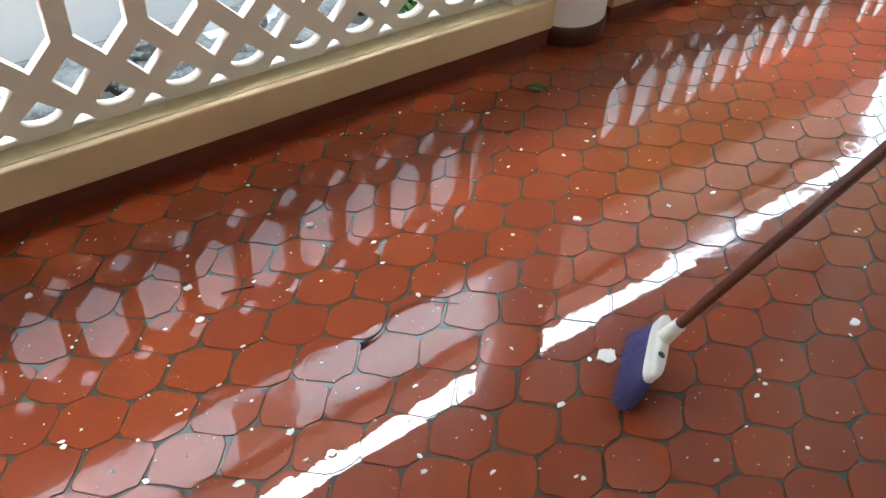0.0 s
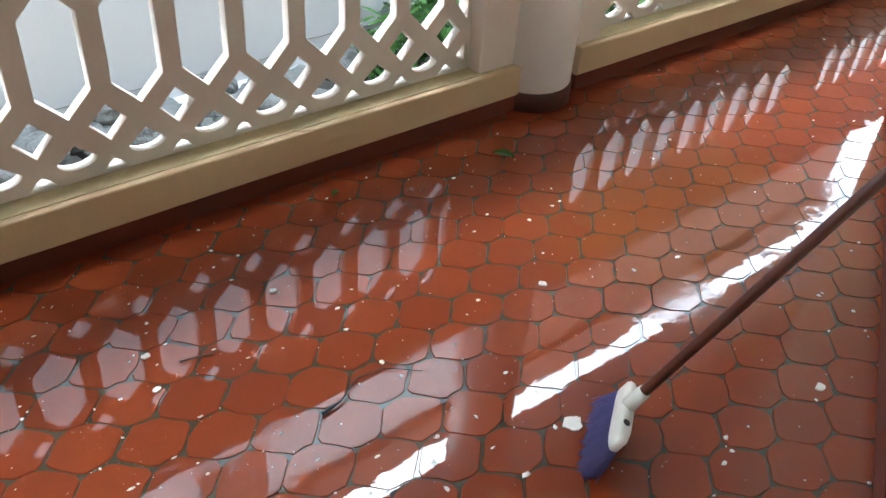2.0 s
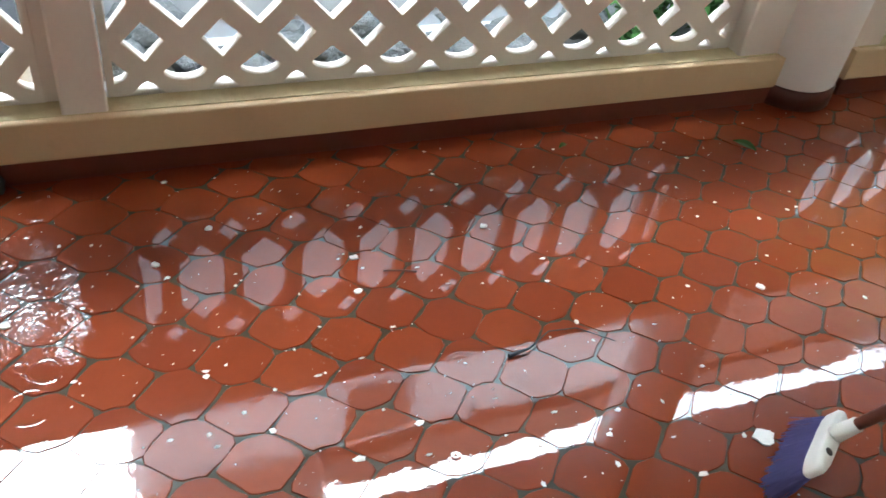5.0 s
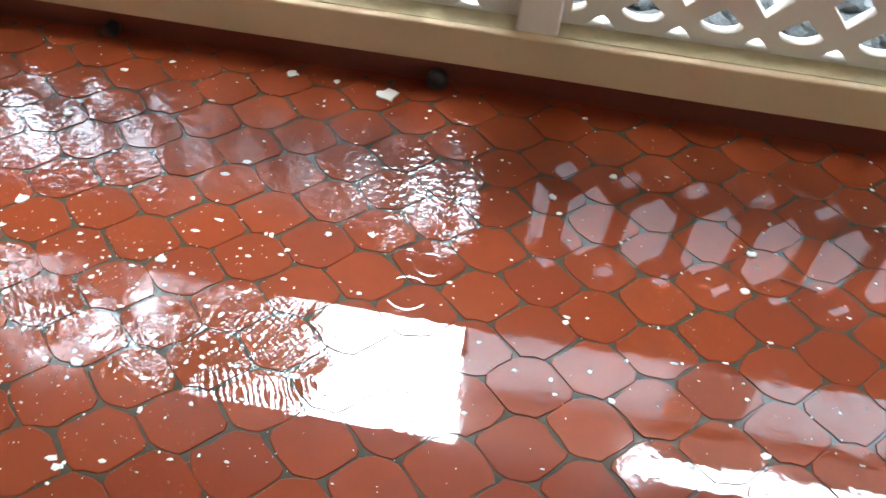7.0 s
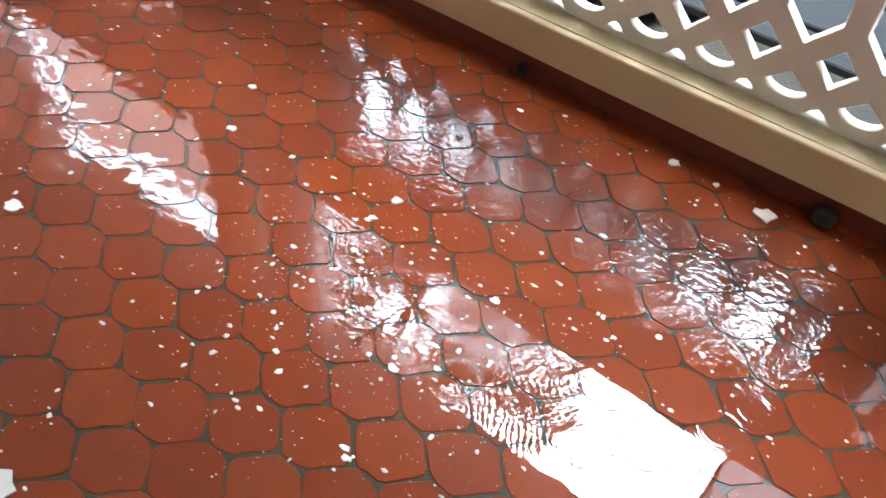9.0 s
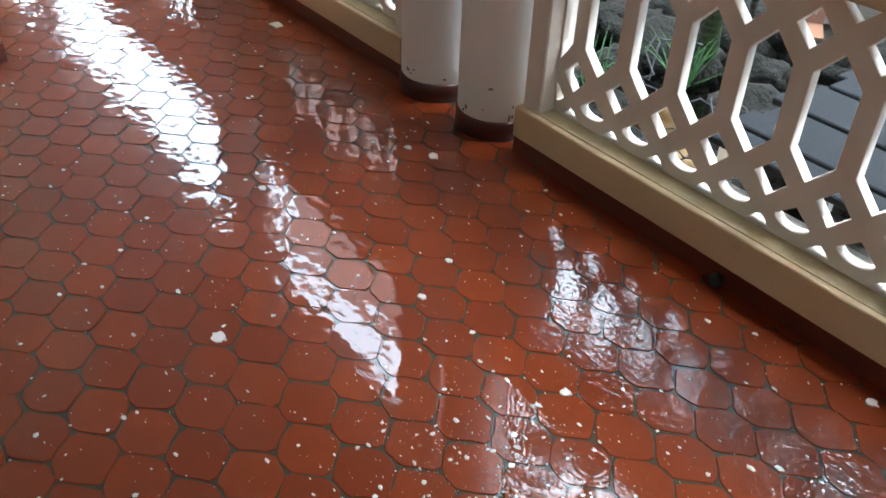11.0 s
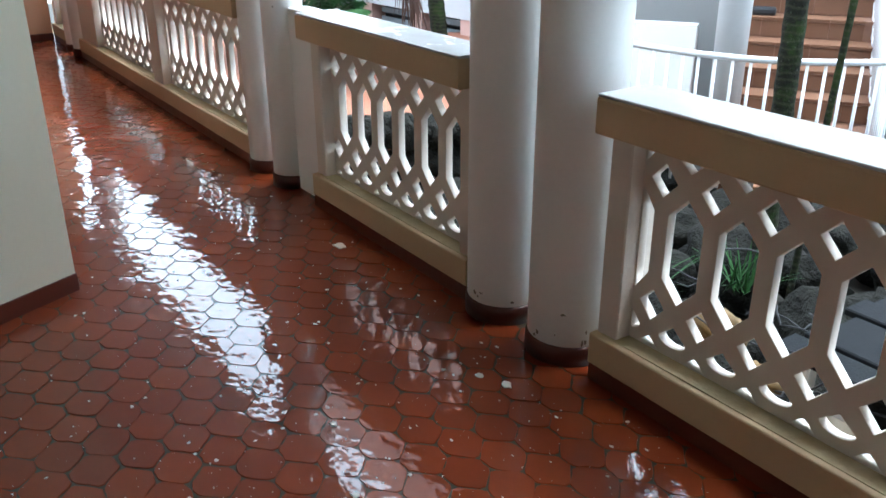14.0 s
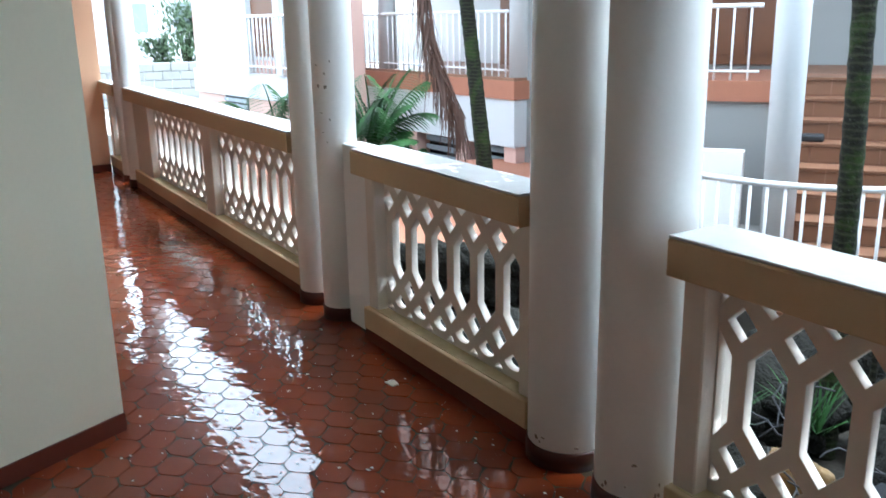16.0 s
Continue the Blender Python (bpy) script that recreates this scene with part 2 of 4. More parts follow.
def mossy_bark():
    """Near-black wet palm bark with green moss and pale lichen spots."""
    m, n, l, p = material("mossy palm bark")
    v = coords(n, l)
    moss, lichen = ramp(n, [(0.46, (0, 0, 0)), (0.60, (1, 1, 1))]), ramp(n, [(0.63, (0, 0, 0)), (0.70, (1, 1, 1))])
    l.new(noise_tex(n, l, v, 5.0, 6.0, 0.7), moss.inputs[0])
    l.new(noise_tex(n, l, v, 62.0, 4.0, 0.6), lichen.inputs[0])
    fine = noise_tex(n, l, v, 60.0, 4.0)
    col = mix_col(n, l, fine, (0.006, 0.006, 0.005), (0.020, 0.018, 0.012))
    col = mix_col(n, l, calc(n, l, "MULTIPLY", moss.outputs[0], 0.8), col, (0.030, 0.052, 0.010))
    col = mix_col(n, l, calc(n, l, "MULTIPLY", lichen.outputs[0], 0.6), col, (0.13, 0.14, 0.11))
    # leaf scars ring the trunk
    sep = n.new("ShaderNodeSeparateXYZ")
    l.new(v, sep.inputs[0])
    wob = calc(n, l, "ADD", calc(n, l, "MULTIPLY", sep.outputs[2], 150.0), calc(n, l, "MULTIPLY", noise_tex(n, l, v, 9.0, 3.0), 9.0))
    scar = calc(n, l, "POWER", calc(n, l, "ADD", calc(n, l, "MULTIPLY", calc(n, l, "SINE", wob), 0.5), 0.5), 3.0)
    col = mix_col(n, l, calc(n, l, "MULTIPLY", scar, 0.55), col, (0.050, 0.052, 0.030))
    l.new(col, p.inputs["Base Color"])
    p.inputs["Roughness"].default_value = 0.75
    p.inputs["Specular IOR Level"].default_value = 0.15
    l.new(bump(n, l, fine, 0.9, 0.01), p.inputs["Normal"])
    return m


M_TRUNK = mossy_bark()
M_LEAF = plain("palm leaf green", (0.030, 0.085, 0.020), 0.6, 0.5, 5, relief=0.1, spec=0.2)
# far trees: distance haze is put into a lighter leaf colour
M_FAR_LEAF = plain("leaf green paled for haze", (0.085, 0.125, 0.065), 0.7, 0.4, 2, relief=0.1, spec=0.2)
M_GRASS = plain("bright grass green", (0.040, 0.105, 0.018), 0.6, 0.5, 7, relief=0.1, spec=0.2)
M_DEAD = plain("dead brown frond", (0.085, 0.040, 0.024), 0.7, 0.4, 9)
M_FLECK = plain("white paint fleck", (0.75, 0.73, 0.68), 0.5, 0.08, 30)
M_BLOCK = plain("grey block wall", (0.27, 0.27, 0.26), 0.8, 0.25, 3)
M_ROOF = plain("brown roof edge", (0.16, 0.08, 0.05), 0.7, 0.3, 4)
M_HANDLE = plain("brown broom handle", (0.105, 0.030, 0.016), 0.35, 0.35, 20, relief=0.1)
M_BRISTLE = plain("violet bristle", (0.075, 0.065, 0.21), 0.55, 0.35, 30)
M_PLASTIC = plain("white broom plastic", (0.78, 0.77, 0.70), 0.35, 0.06, 15, relief=0.05, dirt=(0.45, 0.42, 0.33), dirt_amount=0.4)


# ---- mesh helpers ----
def box(bm, x0, x1, y0, y1, z0, z1, m=None):
    vs = [Vector((x, y, z)) for x in (x0, x1) for y in (y0, y1) for z in (z0, z1)]
    v = [bm.verts.new(m @ p if m else p) for p in vs]
    for q in ((0, 1, 3, 2), (4, 6, 7, 5), (0, 4, 5, 1), (2, 3, 7, 6), (0, 2, 6, 4), (1, 5, 7, 3)):
        bm.faces.new([v[i] for i in q])


def soft_box(x0, x1, y0, y1, z0, z1, r=0.01, seg=2, m=None):
    bm = bmesh.new()
    box(bm, x0, x1, y0, y1, z0, z1, m)
    bmesh.ops.recalc_face_normals(bm, faces=bm.faces)
    bmesh.ops.bevel(bm, geom=list(bm.edges), offset=r, segments=seg, profile=0.5, affect="EDGES")
    return bm


def tube(bm, pts, radii, sides=10, caps=True):
    rings = []
    for i, p in enumerate(pts):
        p = Vector(p)
        a, b = Vector(pts[max(i - 1, 0)]), Vector(pts[min(i + 1, len(pts) - 1)])
        q = (b - a).to_track_quat("Z", "Y")
        r = radii[i] if isinstance(radii, (list, tuple)) else radii
        rings.append([bm.verts.new(p + q @ Vector((r * math.cos(k * math.tau / sides), r * math.sin(k * math.tau / sides), 0))) for k in range(sides)])
    for a, b in zip(rings, rings[1:]):
        for k in range(sides):
            bm.faces.new((a[k], a[(k + 1) % sides], b[(k + 1) % sides], b[k]))
    if caps:
        bm.faces.new(rings[0][::-1])
        bm.faces.new(rings[-1])


def mesh_of(name, bm, mat, smooth=False):
    bmesh.ops.recalc_face_normals(bm, faces=bm.faces)
    me = bpy.data.meshes.new(name)
    bm.to_mesh(me)
    bm.free()
    if mat:
        me.materials.append(mat)
    if smooth:
        me.shade_smooth()
    return me


def part(name, bm, mat, parent, label="", smooth=False):
    ob = new(name, mesh_of(name, bm, mat, smooth))
    ob.parent = parent
    return tagged(ob, label)


def thing(name, label, category, group="", kind="", at=None):
    ob = new(name)
    if at:
        ob.matrix_world = at
    return tagged(ob, label, category, group, kind)


def solid(name, bm, mat, label, category, group="", kind="", smooth=False):
    return tagged(new(name, mesh_of(name, bm, mat, smooth)), label, category, group, kind)


def boxes(name, mat, label, category, *dims, group="", kind="", m=None):
    bm = bmesh.new()
    for d in dims:
        box(bm, *d, m)
    return solid(name, bm, mat, label, category, group, kind)


# ---- veranda shell ----
RAIL_Y = 2.745          # inner face of the kerb under the balustrade
FLOOR_Z = 0.0
CEIL_Z = 2.6

floor_base = boxes("floor", M_JOINT, "wet grey cement bed of the red tiled veranda floor", "floor",
                   (-9.6, 9.0, -2.4, 2.83, -0.25, -0.0022), kind="structure")
boxes("slab_edge", M_BEIGE, "concrete slab edge under the veranda balustrade", "slab",
      (-9.6, 9.0, 2.83, 2.912, -1.0, -0.004), kind="structure")
boxes("ceiling", M_CEIL, "plain plastered veranda ceiling with roof overhang", "ceiling",
      (-9.6, 9.0, -2.4, 3.20, CEIL_Z, CEIL_Z + 0.2), kind="structure")
boxes("beam", M_COL, "white painted beam over the columns", "beam",
      (-9.6, 9.0, 2.70, 2.96, 2.32, CEIL_Z), kind="structure")


def wall_run(name, a, b, thick, side, mat, label, height=CEIL_Z):
    """A wall from a to b with a skirting along its room side."""
    a, b = Vector((*a, 0)), Vector((*b, 0))
    d = (b - a).normalized()
    n = Vector((-d.y, d.x, 0)) * side
    m = Matrix(((d.x, n.x, 0, a.x), (d.y, n.y, 0, a.y), (0, 0, 1, 0), (0, 0, 0, 1)))
    L = (b - a).length
    bm = bmesh.new()
    box(bm, 0, L, -thick, 0, 0, height, m)
    w = solid(name, bm, mat, label, "wall", kind="structure")
    sk = bmesh.new()
    box(sk, 0, L + 0.008, 0.0005, 0.009, 0.0, 0.072, m)
    part("skirting", sk, M_SKIRT, w, "dark red skirting tile")
    return w


CORNER = (-1.386, -1.01)
wall_run("wall_near", CORNER, (4.6, 2.02), 0.2, 1, M_WALL, "pale cream painted wall with dark red skirting")
wall_run("wall_corner", (-2.551, 1.515), CORNER, 0.2, 1, M_WALL, "pale cream painted wall ending in an outside corner")
wall_run("wall_passage", (-9.1, -1.59), (-2.564, 1.509), 0.2, 1, M_WALL, "pale cream painted wall along the passage")
wall_run("wall_far_side", (4.6, 2.02), (5.5, 0.2), 0.2, 1, M_WALL, "pale cream painted return wall")
wall_run("wall_back_east", (5.5, 0.2), (9.0, 0.2), 0.2, 1, M_WALL, "pale cream painted wall at the back")
wall_run("wall_end", (-8.95, 2.742), (-8.95, -1.6), 0.25, 1, M_PEACH, "peach painted end wall of the passage")
wall_run("wall_east_end", (8.9, 0.2), (8.9, 2.8), 0.2, 1, M_WALL, "pale cream end wall")


# ---- columns ----
def column(x, y, r, label):
    c = thing("column", label, "column", "veranda columns", at=pose(x, y, 0))
    bm = bmesh.new()
    tube(bm, [(0, 0, 0.068), (0, 0, 0.075), (0, 0, 1.2), (0, 0, 2.318)], [r - 0.004, r, r, r - 0.004], 40)
    part("shaft", bm, M_COL, c, "", True)
    bm = bmesh.new()
    tube(bm, [(0, 0, 0.0), (0, 0, 0.064), (0, 0, 0.07)], [r + 0.007, r + 0.006, r + 0.001], 40)
    part("base_band", bm, M_FOOT, c, "dark red painted foot", True)
    return c


def paint_scars(c, r, count, seed, low=0.085, high=0.195, aim=(3.6, 6.1)):
    """Ragged spots low on a shaft where the paint has come away."""
    rr = random.Random(seed)
    for i in range(count):
        a0, z0 = rr.uniform(*aim), low + (high - low) * rr.random() ** 2
        w, h = rr.uniform(0.003, 0.010), rr.uniform(0.003, 0.013)
        bm = bmesh.new()
        rim = []
        for k in range(9):
            q, g = 2 * math.pi * k / 9, rr.uniform(0.55, 1.2)
            a = a0 + w * g * math.cos(q) / r
            rim.append((a, z0 + h * g * math.sin(q)))
        outer = [bm.verts.new(((r + 0.0004) * math.cos(a), (r + 0.0004) * math.sin(a), z)) for a, z in rim]
        inner = [bm.verts.new(((r + 0.0012) * math.cos(a0 + (a - a0) * 0.8), (r + 0.0012) * math.sin(a0 + (a - a0) * 0.8), z0 + (z - z0) * 0.8)) for a, z in rim]
        bm.faces.new(inner)
        for k in range(9):
            bm.faces.new((outer[k], outer[(k + 1) % 9], inner[(k + 1) % 9], inner[k]))
        part("paint_scar", bm, M_SCAR, c, "ragged spot of bare plaster")


for cx in (-1.085, -1.445):
    paint_scars(column(cx, 2.835, 0.142, "round white painted column of a pair, chipped foot"), 0.142, 9, int(cx * 100))
for cx, cy, cr in ((-3.275, 2.815, 0.106), (-3.60, 2.815, 0.106), (-7.87, 2.80, 0.095), (-8.17, 2.80, 0.095)):
    shaft_of = column(cx, cy, cr, "round white painted column of a pair with dark red foot")
    if cx == -3.275:
        paint_scars(shaft_of, cr, 9, 5, 0.95, 1.45, (5.0, 5.75))
column(3.355, 2.83, 0.156, "single round white painted column with dark red foot")


# ---- balustrade ----
Z0, Z1 = 0.172, 0.864      # bottom and top of the pierced panel
ZM = (Z0 + Z1) / 2


def lattice_mesh(width, cells, mat):
    """A cast panel: tall six-sided openings, diamonds and half moons, half an opening at each end."""
    p = width / cells
    cu = bpy.data.curves.new("lattice", "CURVE")
    cu.dimensions, cu.fill_mode = "2D", "BOTH"
    cu.extrude, cu.bevel_depth, cu.bevel_resolution = 0.015, 0.002, 1

    def loop(pts):
        s = cu.splines.new("POLY")
        s.points.add(len(pts) - 1)
        for k, (x, z) in zip(s.points, pts):
            k.co = (x, z, 0, 1)
        s.use_cyclic_u = True

    H = (Z1 - Z0) / 2
    loop([(0, -H), (width, -H), (width, H), (0, H)])
    hw, e = p / 2 - 0.0255, 0.016

    def clip(pts):
        q = [(min(max(x, e), width - e), z) for x, z in pts]
        return q if max(a for a, _ in q) - min(a for a, _ in q) > 0.02 else None

    for i in range(cells + 1):
        cx = i * p
        shapes = [[(cx, -0.170), (cx + hw, -0.101), (cx + hw, 0.101), (cx, 0.170), (cx - hw, 0.101), (cx - hw, -0.101)]]
        for s in (1, -1):
            moon = [(cx, -s * 0.240), (cx + 0.054, -s * 0.284)]
            for k in range(1, 8):
                a = math.pi * k / 8
                moon.append((cx + 0.054 * math.cos(a), -s * (0.284 + 0.028 * math.sin(a))))
            moon.append((cx - 0.054, -s * 0.284))
            shapes.append(moon)
        for sh in shapes:
            q = clip(sh)
            if q:
                loop(q)
    for i in range(cells):
        cx = (i + 0.5) * p
        for s in (1, -1):
            loop([(cx, -s * 0.147), (cx + 0.052, -s * 0.200), (cx, -s * 0.255), (cx - 0.052, -s * 0.200)])
            gap = [(0.0, 0.040), (0.015, 0.031), (0.030, 0.015), (0.044, 0.0045)]
            loop([(cx + gx, -s * (H - gz)) for gx, gz in gap] + [(cx - gx, -s * (H - gz)) for gx, gz in gap[:0:-1]])
    tmp = bpy.data.objects.new("lattice_curve", cu)
    scene.collection.objects.link(tmp)
    dg = bpy.context.evaluated_depsgraph_get()
    me = bpy.data.meshes.new_from_object(tmp.evaluated_get(dg))
    bpy.data.objects.remove(tmp)
    me.materials.clear()
    me.materials.append(mat)
    return me


def wavy(bm, amount, seed):
    for v in bm.verts:
        w = noise.noise(Vector((v.co.x * 2.1 + seed, v.co.y * 3, v.co.z * 3)))
        v.co.z += amount * w
        v.co.y += amount * 0.8 * noise.noise(Vector((v.co.x * 1.7, seed, 4)))


def long_box(x0, x1, y0, y1, z0, z1, r=0.008, seed=0.0, amount=0.0025):
    """A long masonry bar with rounded, slightly uneven edges."""
    n = max(2, int((x1 - x0) / 0.12))
    prof = [(y0 + r, z0), (y1 - r, z0), (y1, z0 + r), (y1, z1 - r), (y1 - r, z1), (y0 + r, z1), (y0 + r * 0.3, z1 - r * 0.3), (y0, z1 - r), (y0, z0 + r), (y0 + r * 0.3, z0 + r * 0.3)]
    bm = bmesh.new()
    rows = [[bm.verts.new((x0 + (x1 - x0) * i / n, y, z)) for y, z in prof] for i in range(n + 1)]
    for a, b in zip(rows, rows[1:]):
        for k in range(len(prof)):
            bm.faces.new((a[k], a[(k + 1) % len(prof)], b[(k + 1) % len(prof)], b[k]))
    bm.faces.new(rows[0])
    bm.faces.new(rows[-1][::-1])
    wavy(bm, amount, seed)
    return bm


def balustrade(x0, x1, panels, posts, seed):
    """One bay: kerb with skirting, pierced panels between piers, coping with a white top."""
    b = thing("balustrade", "beige masonry balustrade bay with pierced cream lattice and white coping", "balustrade", "balustrade bays")
    part("kerb", long_box(x0, x1, RAIL_Y, 2.915, 0.060, 0.171, 0.006, seed), M_BEIGE, b, "ochre beige painted kerb")
    bm = bmesh.new()
    box(bm, x0 + 0.03, x1 - 0.03, RAIL_Y + 0.022, 2.836, 0.1705, 0.1735)
    part("ledge", bm, M_MOSS, b, "mossy wet ledge of the kerb")
    # white here imitates sky light on the wet kerb behind the lattice
    bm = bmesh.new()
    box(bm, x0 + 0.03, x1 - 0.03, 2.838, 2.912, 0.1705, 0.1732)
    part("outer_ledge", bm, M_CAPTOP, b, "outer ledge of the kerb, whitened for sky light")
    bm = bmesh.new()
    box(bm, x0, x1, RAIL_Y + 0.004, 2.90, -0.002, 0.0625)
    part("skirting", bm, M_SKIRT, b, "dark red painted skirting")
    part("coping", long_box(x0, x1, 2.705, 2.925, 0.840, 0.951, 0.008, seed + 3), M_BEIGE, b, "ochre beige painted coping")
    part("coping_top", long_box(x0, x1, 2.708, 2.925, 0.9495, 0.960, 0.004, seed + 3), M_CAPTOP, b, "wet white painted coping top")
    for px0, px1, cells in panels:
        me = lattice_mesh(px1 - px0, cells, M_LATT)
        ob = new("lattice_panel", me)
        ob.matrix_world = Matrix.Translation((px0, 2.850, ZM)) @ Matrix.Rotation(math.pi / 2, 4, "X")
        ob.parent = b
    for a0, a1, yf in posts:
        part("pier", soft_box(a0, a1, yf, 2.912, 0.164, 0.8385, 0.005, 1), M_LATT, b, "cream painted pier")
    return b


balustrade(-0.887, 3.27, [(-0.812, 1.016, 10), (1.160, 3.047, 10)],
           [(-0.885, -0.80, 2.775), (1.050, 1.155, 2.770), (1.012, 1.052, 2.836), (3.055, 3.24, 2.775)], 0.0)
middle_bay = balustrade(-2.889, -1.575, [(-2.85, -1.595, 7)], [(-2.887, -2.80, 2.775), (-1.66, -1.577, 2.775)], 5.0)
part("end_block", soft_box(-3.185, -2.887, 2.80, 2.914, -0.002, 0.945, 0.006, 1), M_COL, middle_bay, "white block between the bay and its column")
balustrade(-7.785, -3.68, [(-7.23, -5.535, 9), (-5.34, -3.695, 9)],
           [(-7.75, -7.20, 2.775), (-5.54, -5.335, 2.770), (-3.74, -3.685, 2.775)], 9.0)
balustrade(-8.948, -8.255, [(-8.85, -8.30, 3)], [(-8.946, -8.83, 2.775), (-8.33, -8.257, 2.775)], 13.0)
balustrade(3.53, 8.88, [(3.60, 5.50, 10), (5.60, 7.50, 10), (7.56, 8.70, 6)],
           [(3.532, 3.66, 2.775), (5.50, 5.60, 2.770), (7.48, 7.58, 2.775)], 17.0)


# ---- broom leaning on the near wall ----
def broom(foot, top, spread):
    b = thing("broom", "push broom with violet bristles leaning on the cream wall", "broom")
    foot, top = Vector(foot), Vector(top)
    axis = (top - foot).normalized()
    bm = bmesh.new()
    tube(bm, [foot + axis * 0.035, foot + axis * 0.06, top - axis * 0.02, top], [0.0105, 0.0118, 0.0118, 0.008], 14)
    part("handle", bm, M_HANDLE, b, "dark brown wooden handle", True)
    side = Vector(spread).normalized()
    side = (side - axis * side.dot(axis)).normalized()
    third = axis.cross(side)
    m = Matrix(((side.x, third.x, axis.x, foot.x), (side.y, third.y, axis.y, foot.y), (side.z, third.z, axis.z, foot.z), (0, 0, 0, 1)))
    bm = bmesh.new()
    # oval head block
    ring = []
    for zz, sx, sy in ((-0.030, 0.092, 0.013), (-0.022, 0.098, 0.017), (0.004, 0.098, 0.017), (0.012, 0.092, 0.014)):
        row = []
        for k in range(28):
            a = k * math.tau / 28
            cx = math.copysign(abs(math.cos(a)) ** 0.45, math.cos(a)) * sx
            cy = math.copysign(abs(math.sin(a)) ** 0.75, math.sin(a)) * sy
            row.append(bm.verts.new(m @ Vector((cx - 0.018, cy, zz))))
        ring.append(row)
    for a, c in zip(ring, ring[1:]):
        for k in range(28):
            bm.faces.new((a[k], a[(k + 1) % 28], c[(k + 1) % 28], c[k]))
    bm.faces.new(ring[0][::-1])
    bm.faces.new(ring[-1])
    head = part("head", bm, M_PLASTIC, b, "white plastic broom head", True)
    bm = bmesh.new()
    tube(bm, [m @ Vector((0, 0, 0.008)), m @ Vector((0, 0, 0.03)), m @ Vector((0, 0, 0.062))], [0.018, 0.0165, 0.015], 16)
    part("socket", bm, M_PLASTIC, head, "white plastic handle socket", True)
    bm = bmesh.new()
    tube(bm, [m @ Vector((-0.058, 0.0, 0.010)), m @ Vector((-0.058, 0.0, 0.0135))], [0.009, 0.008], 14)
    part("hang_hole", bm, M_DARK, head, "dark hole in the head")
    rnd = random.Random(4)
    bm = bmesh.new()
    for i in range(900):
        u, w = rnd.uniform(-1, 1), rnd.uniform(-1, 1)
        base = m @ Vector((u * 0.090 - 0.018, w * 0.012, -0.028))
        flare = Vector((u * 0.108 - 0.020 + rnd.gauss(0, 0.006), w * 0.021 + rnd.gauss(0, 0.005), -0.028 - 0.085 + rnd.gauss(0, 0.004)))
        tip = m @ flare
        if tip.z < 0.004:
            tip.z = 0.004 + rnd.random() * 0.004
        mid = (base + tip) / 2 + Vector((rnd.gauss(0, 0.002), rnd.gauss(0, 0.002), 0))
        tube(bm, [base, mid, tip], [0.0016, 0.0015, 0.0009], 3, False)
    part("bristles", bm, M_BRISTLE, b, "worn violet bristles")
    return b


broom((2.36, 1.487, 0.108), (2.697, 1.122, 1.135), (0.85, 0.53, 0.0))


# ---- exterior ----
E16 = Vector((0.71, 0.99, 0.0))


def seen(az, dist, z=0.0):
    """A place at a bearing (degrees left of straight out) and distance from the standing point."""
    a = radians(az)
    return E16 + Vector((-math.sin(a) * dist, math.cos(a) * dist, z))


def facing(az, dist, z=0.0):
    """A frame whose x runs to the right and y away, seen from the standing point."""
    p = seen(az, dist, z)
    return pose(p.x, p.y, p.z, 0, 0, az)


GROUND_Z = -0.95
bm = bmesh.new()
N = 70
grid = []
for i in range(N + 1):
    row = []
    for j in range(N + 1):
        u, w = i / N * 2 - 1, j / N * 2 - 1
        x, y = math.copysign(abs(u) ** 3, u) * 1500 - 1, math.copysign(abs(w) ** 3, w) * 1500 + 5.5
        z = GROUND_Z + 0.12 * noise.noise(Vector((x * 0.9, y * 0.9, 0))) if 3.4 < y < 9 and abs(x) < 7 else GROUND_Z
        row.append(bm.verts.new((x, y, z)))
    grid.append(row)
for i in range(N):
    for j in range(N):
        bm.faces.new((grid[i][j], grid[i + 1][j], grid[i + 1][j + 1], grid[i][j + 1]))
solid("ground", bm, M_GROUND, "dark wet garden soil with leaf litter", "ground", kind="structure")

# white building close opposite, with deep eaves
nb = thing("neighbour_house", "white rendered house wall close opposite with brown eaves", "house")
bm = bmesh.new()
box(bm, 0.97, 11.0, 4.6, 9.0, GROUND_Z - 0.1, 4.13)
part("wall", bm, M_WHITE, nb)
bm = bmesh.new()
box(bm, 0.93, 11.1, 4.5, 9.1, 4.13, 4.5)
part("roof", bm, M_ROOF, nb, "brown eaves slab")
bm = bmesh.new()
box(bm, 0.95, 2.38, 4.52, 9.0, 4.5, 6.8)
part("gable", bm, M_ROOF, nb, "brown raised gable over the eaves")
win = part("shutter_frame", soft_box(2.43, 3.05, 4.575, 4.602, 3.42, 4.08, 0.006, 1), M_WHITE, nb, "white window surround")
for k in range(9):
    part("shutter_slat", soft_box(2.48, 3.00, 4.560, 4.578, 3.46 + k * 0.065, 3.515 + k * 0.065, 0.004, 1), M_DOOR, win, "brown shutter slat")
for z0, x0, x1 in ((-0.53, 0.98, 3.4), (-0.48, 3.4, 6.5)):
    bm = bmesh.new()
    box(bm, x0, x1, 4.597, 4.6015, z0, z0 + 0.004)
    part("plaster_joint", bm, M_SCAR, nb, "thin grey joint in the plaster")
# unseen boards, added so the wall reflects darker east of the single column
for k in range(12):
    part("dimming_board", soft_box(5.3, 10.9, 4.578, 4.602, 2.58 + k * 0.128, 2.70 + k * 0.128, 0.004, 1), M_ROOF, nb, "unseen brown board added to dim the reflected wall")
bm = bmesh.new()
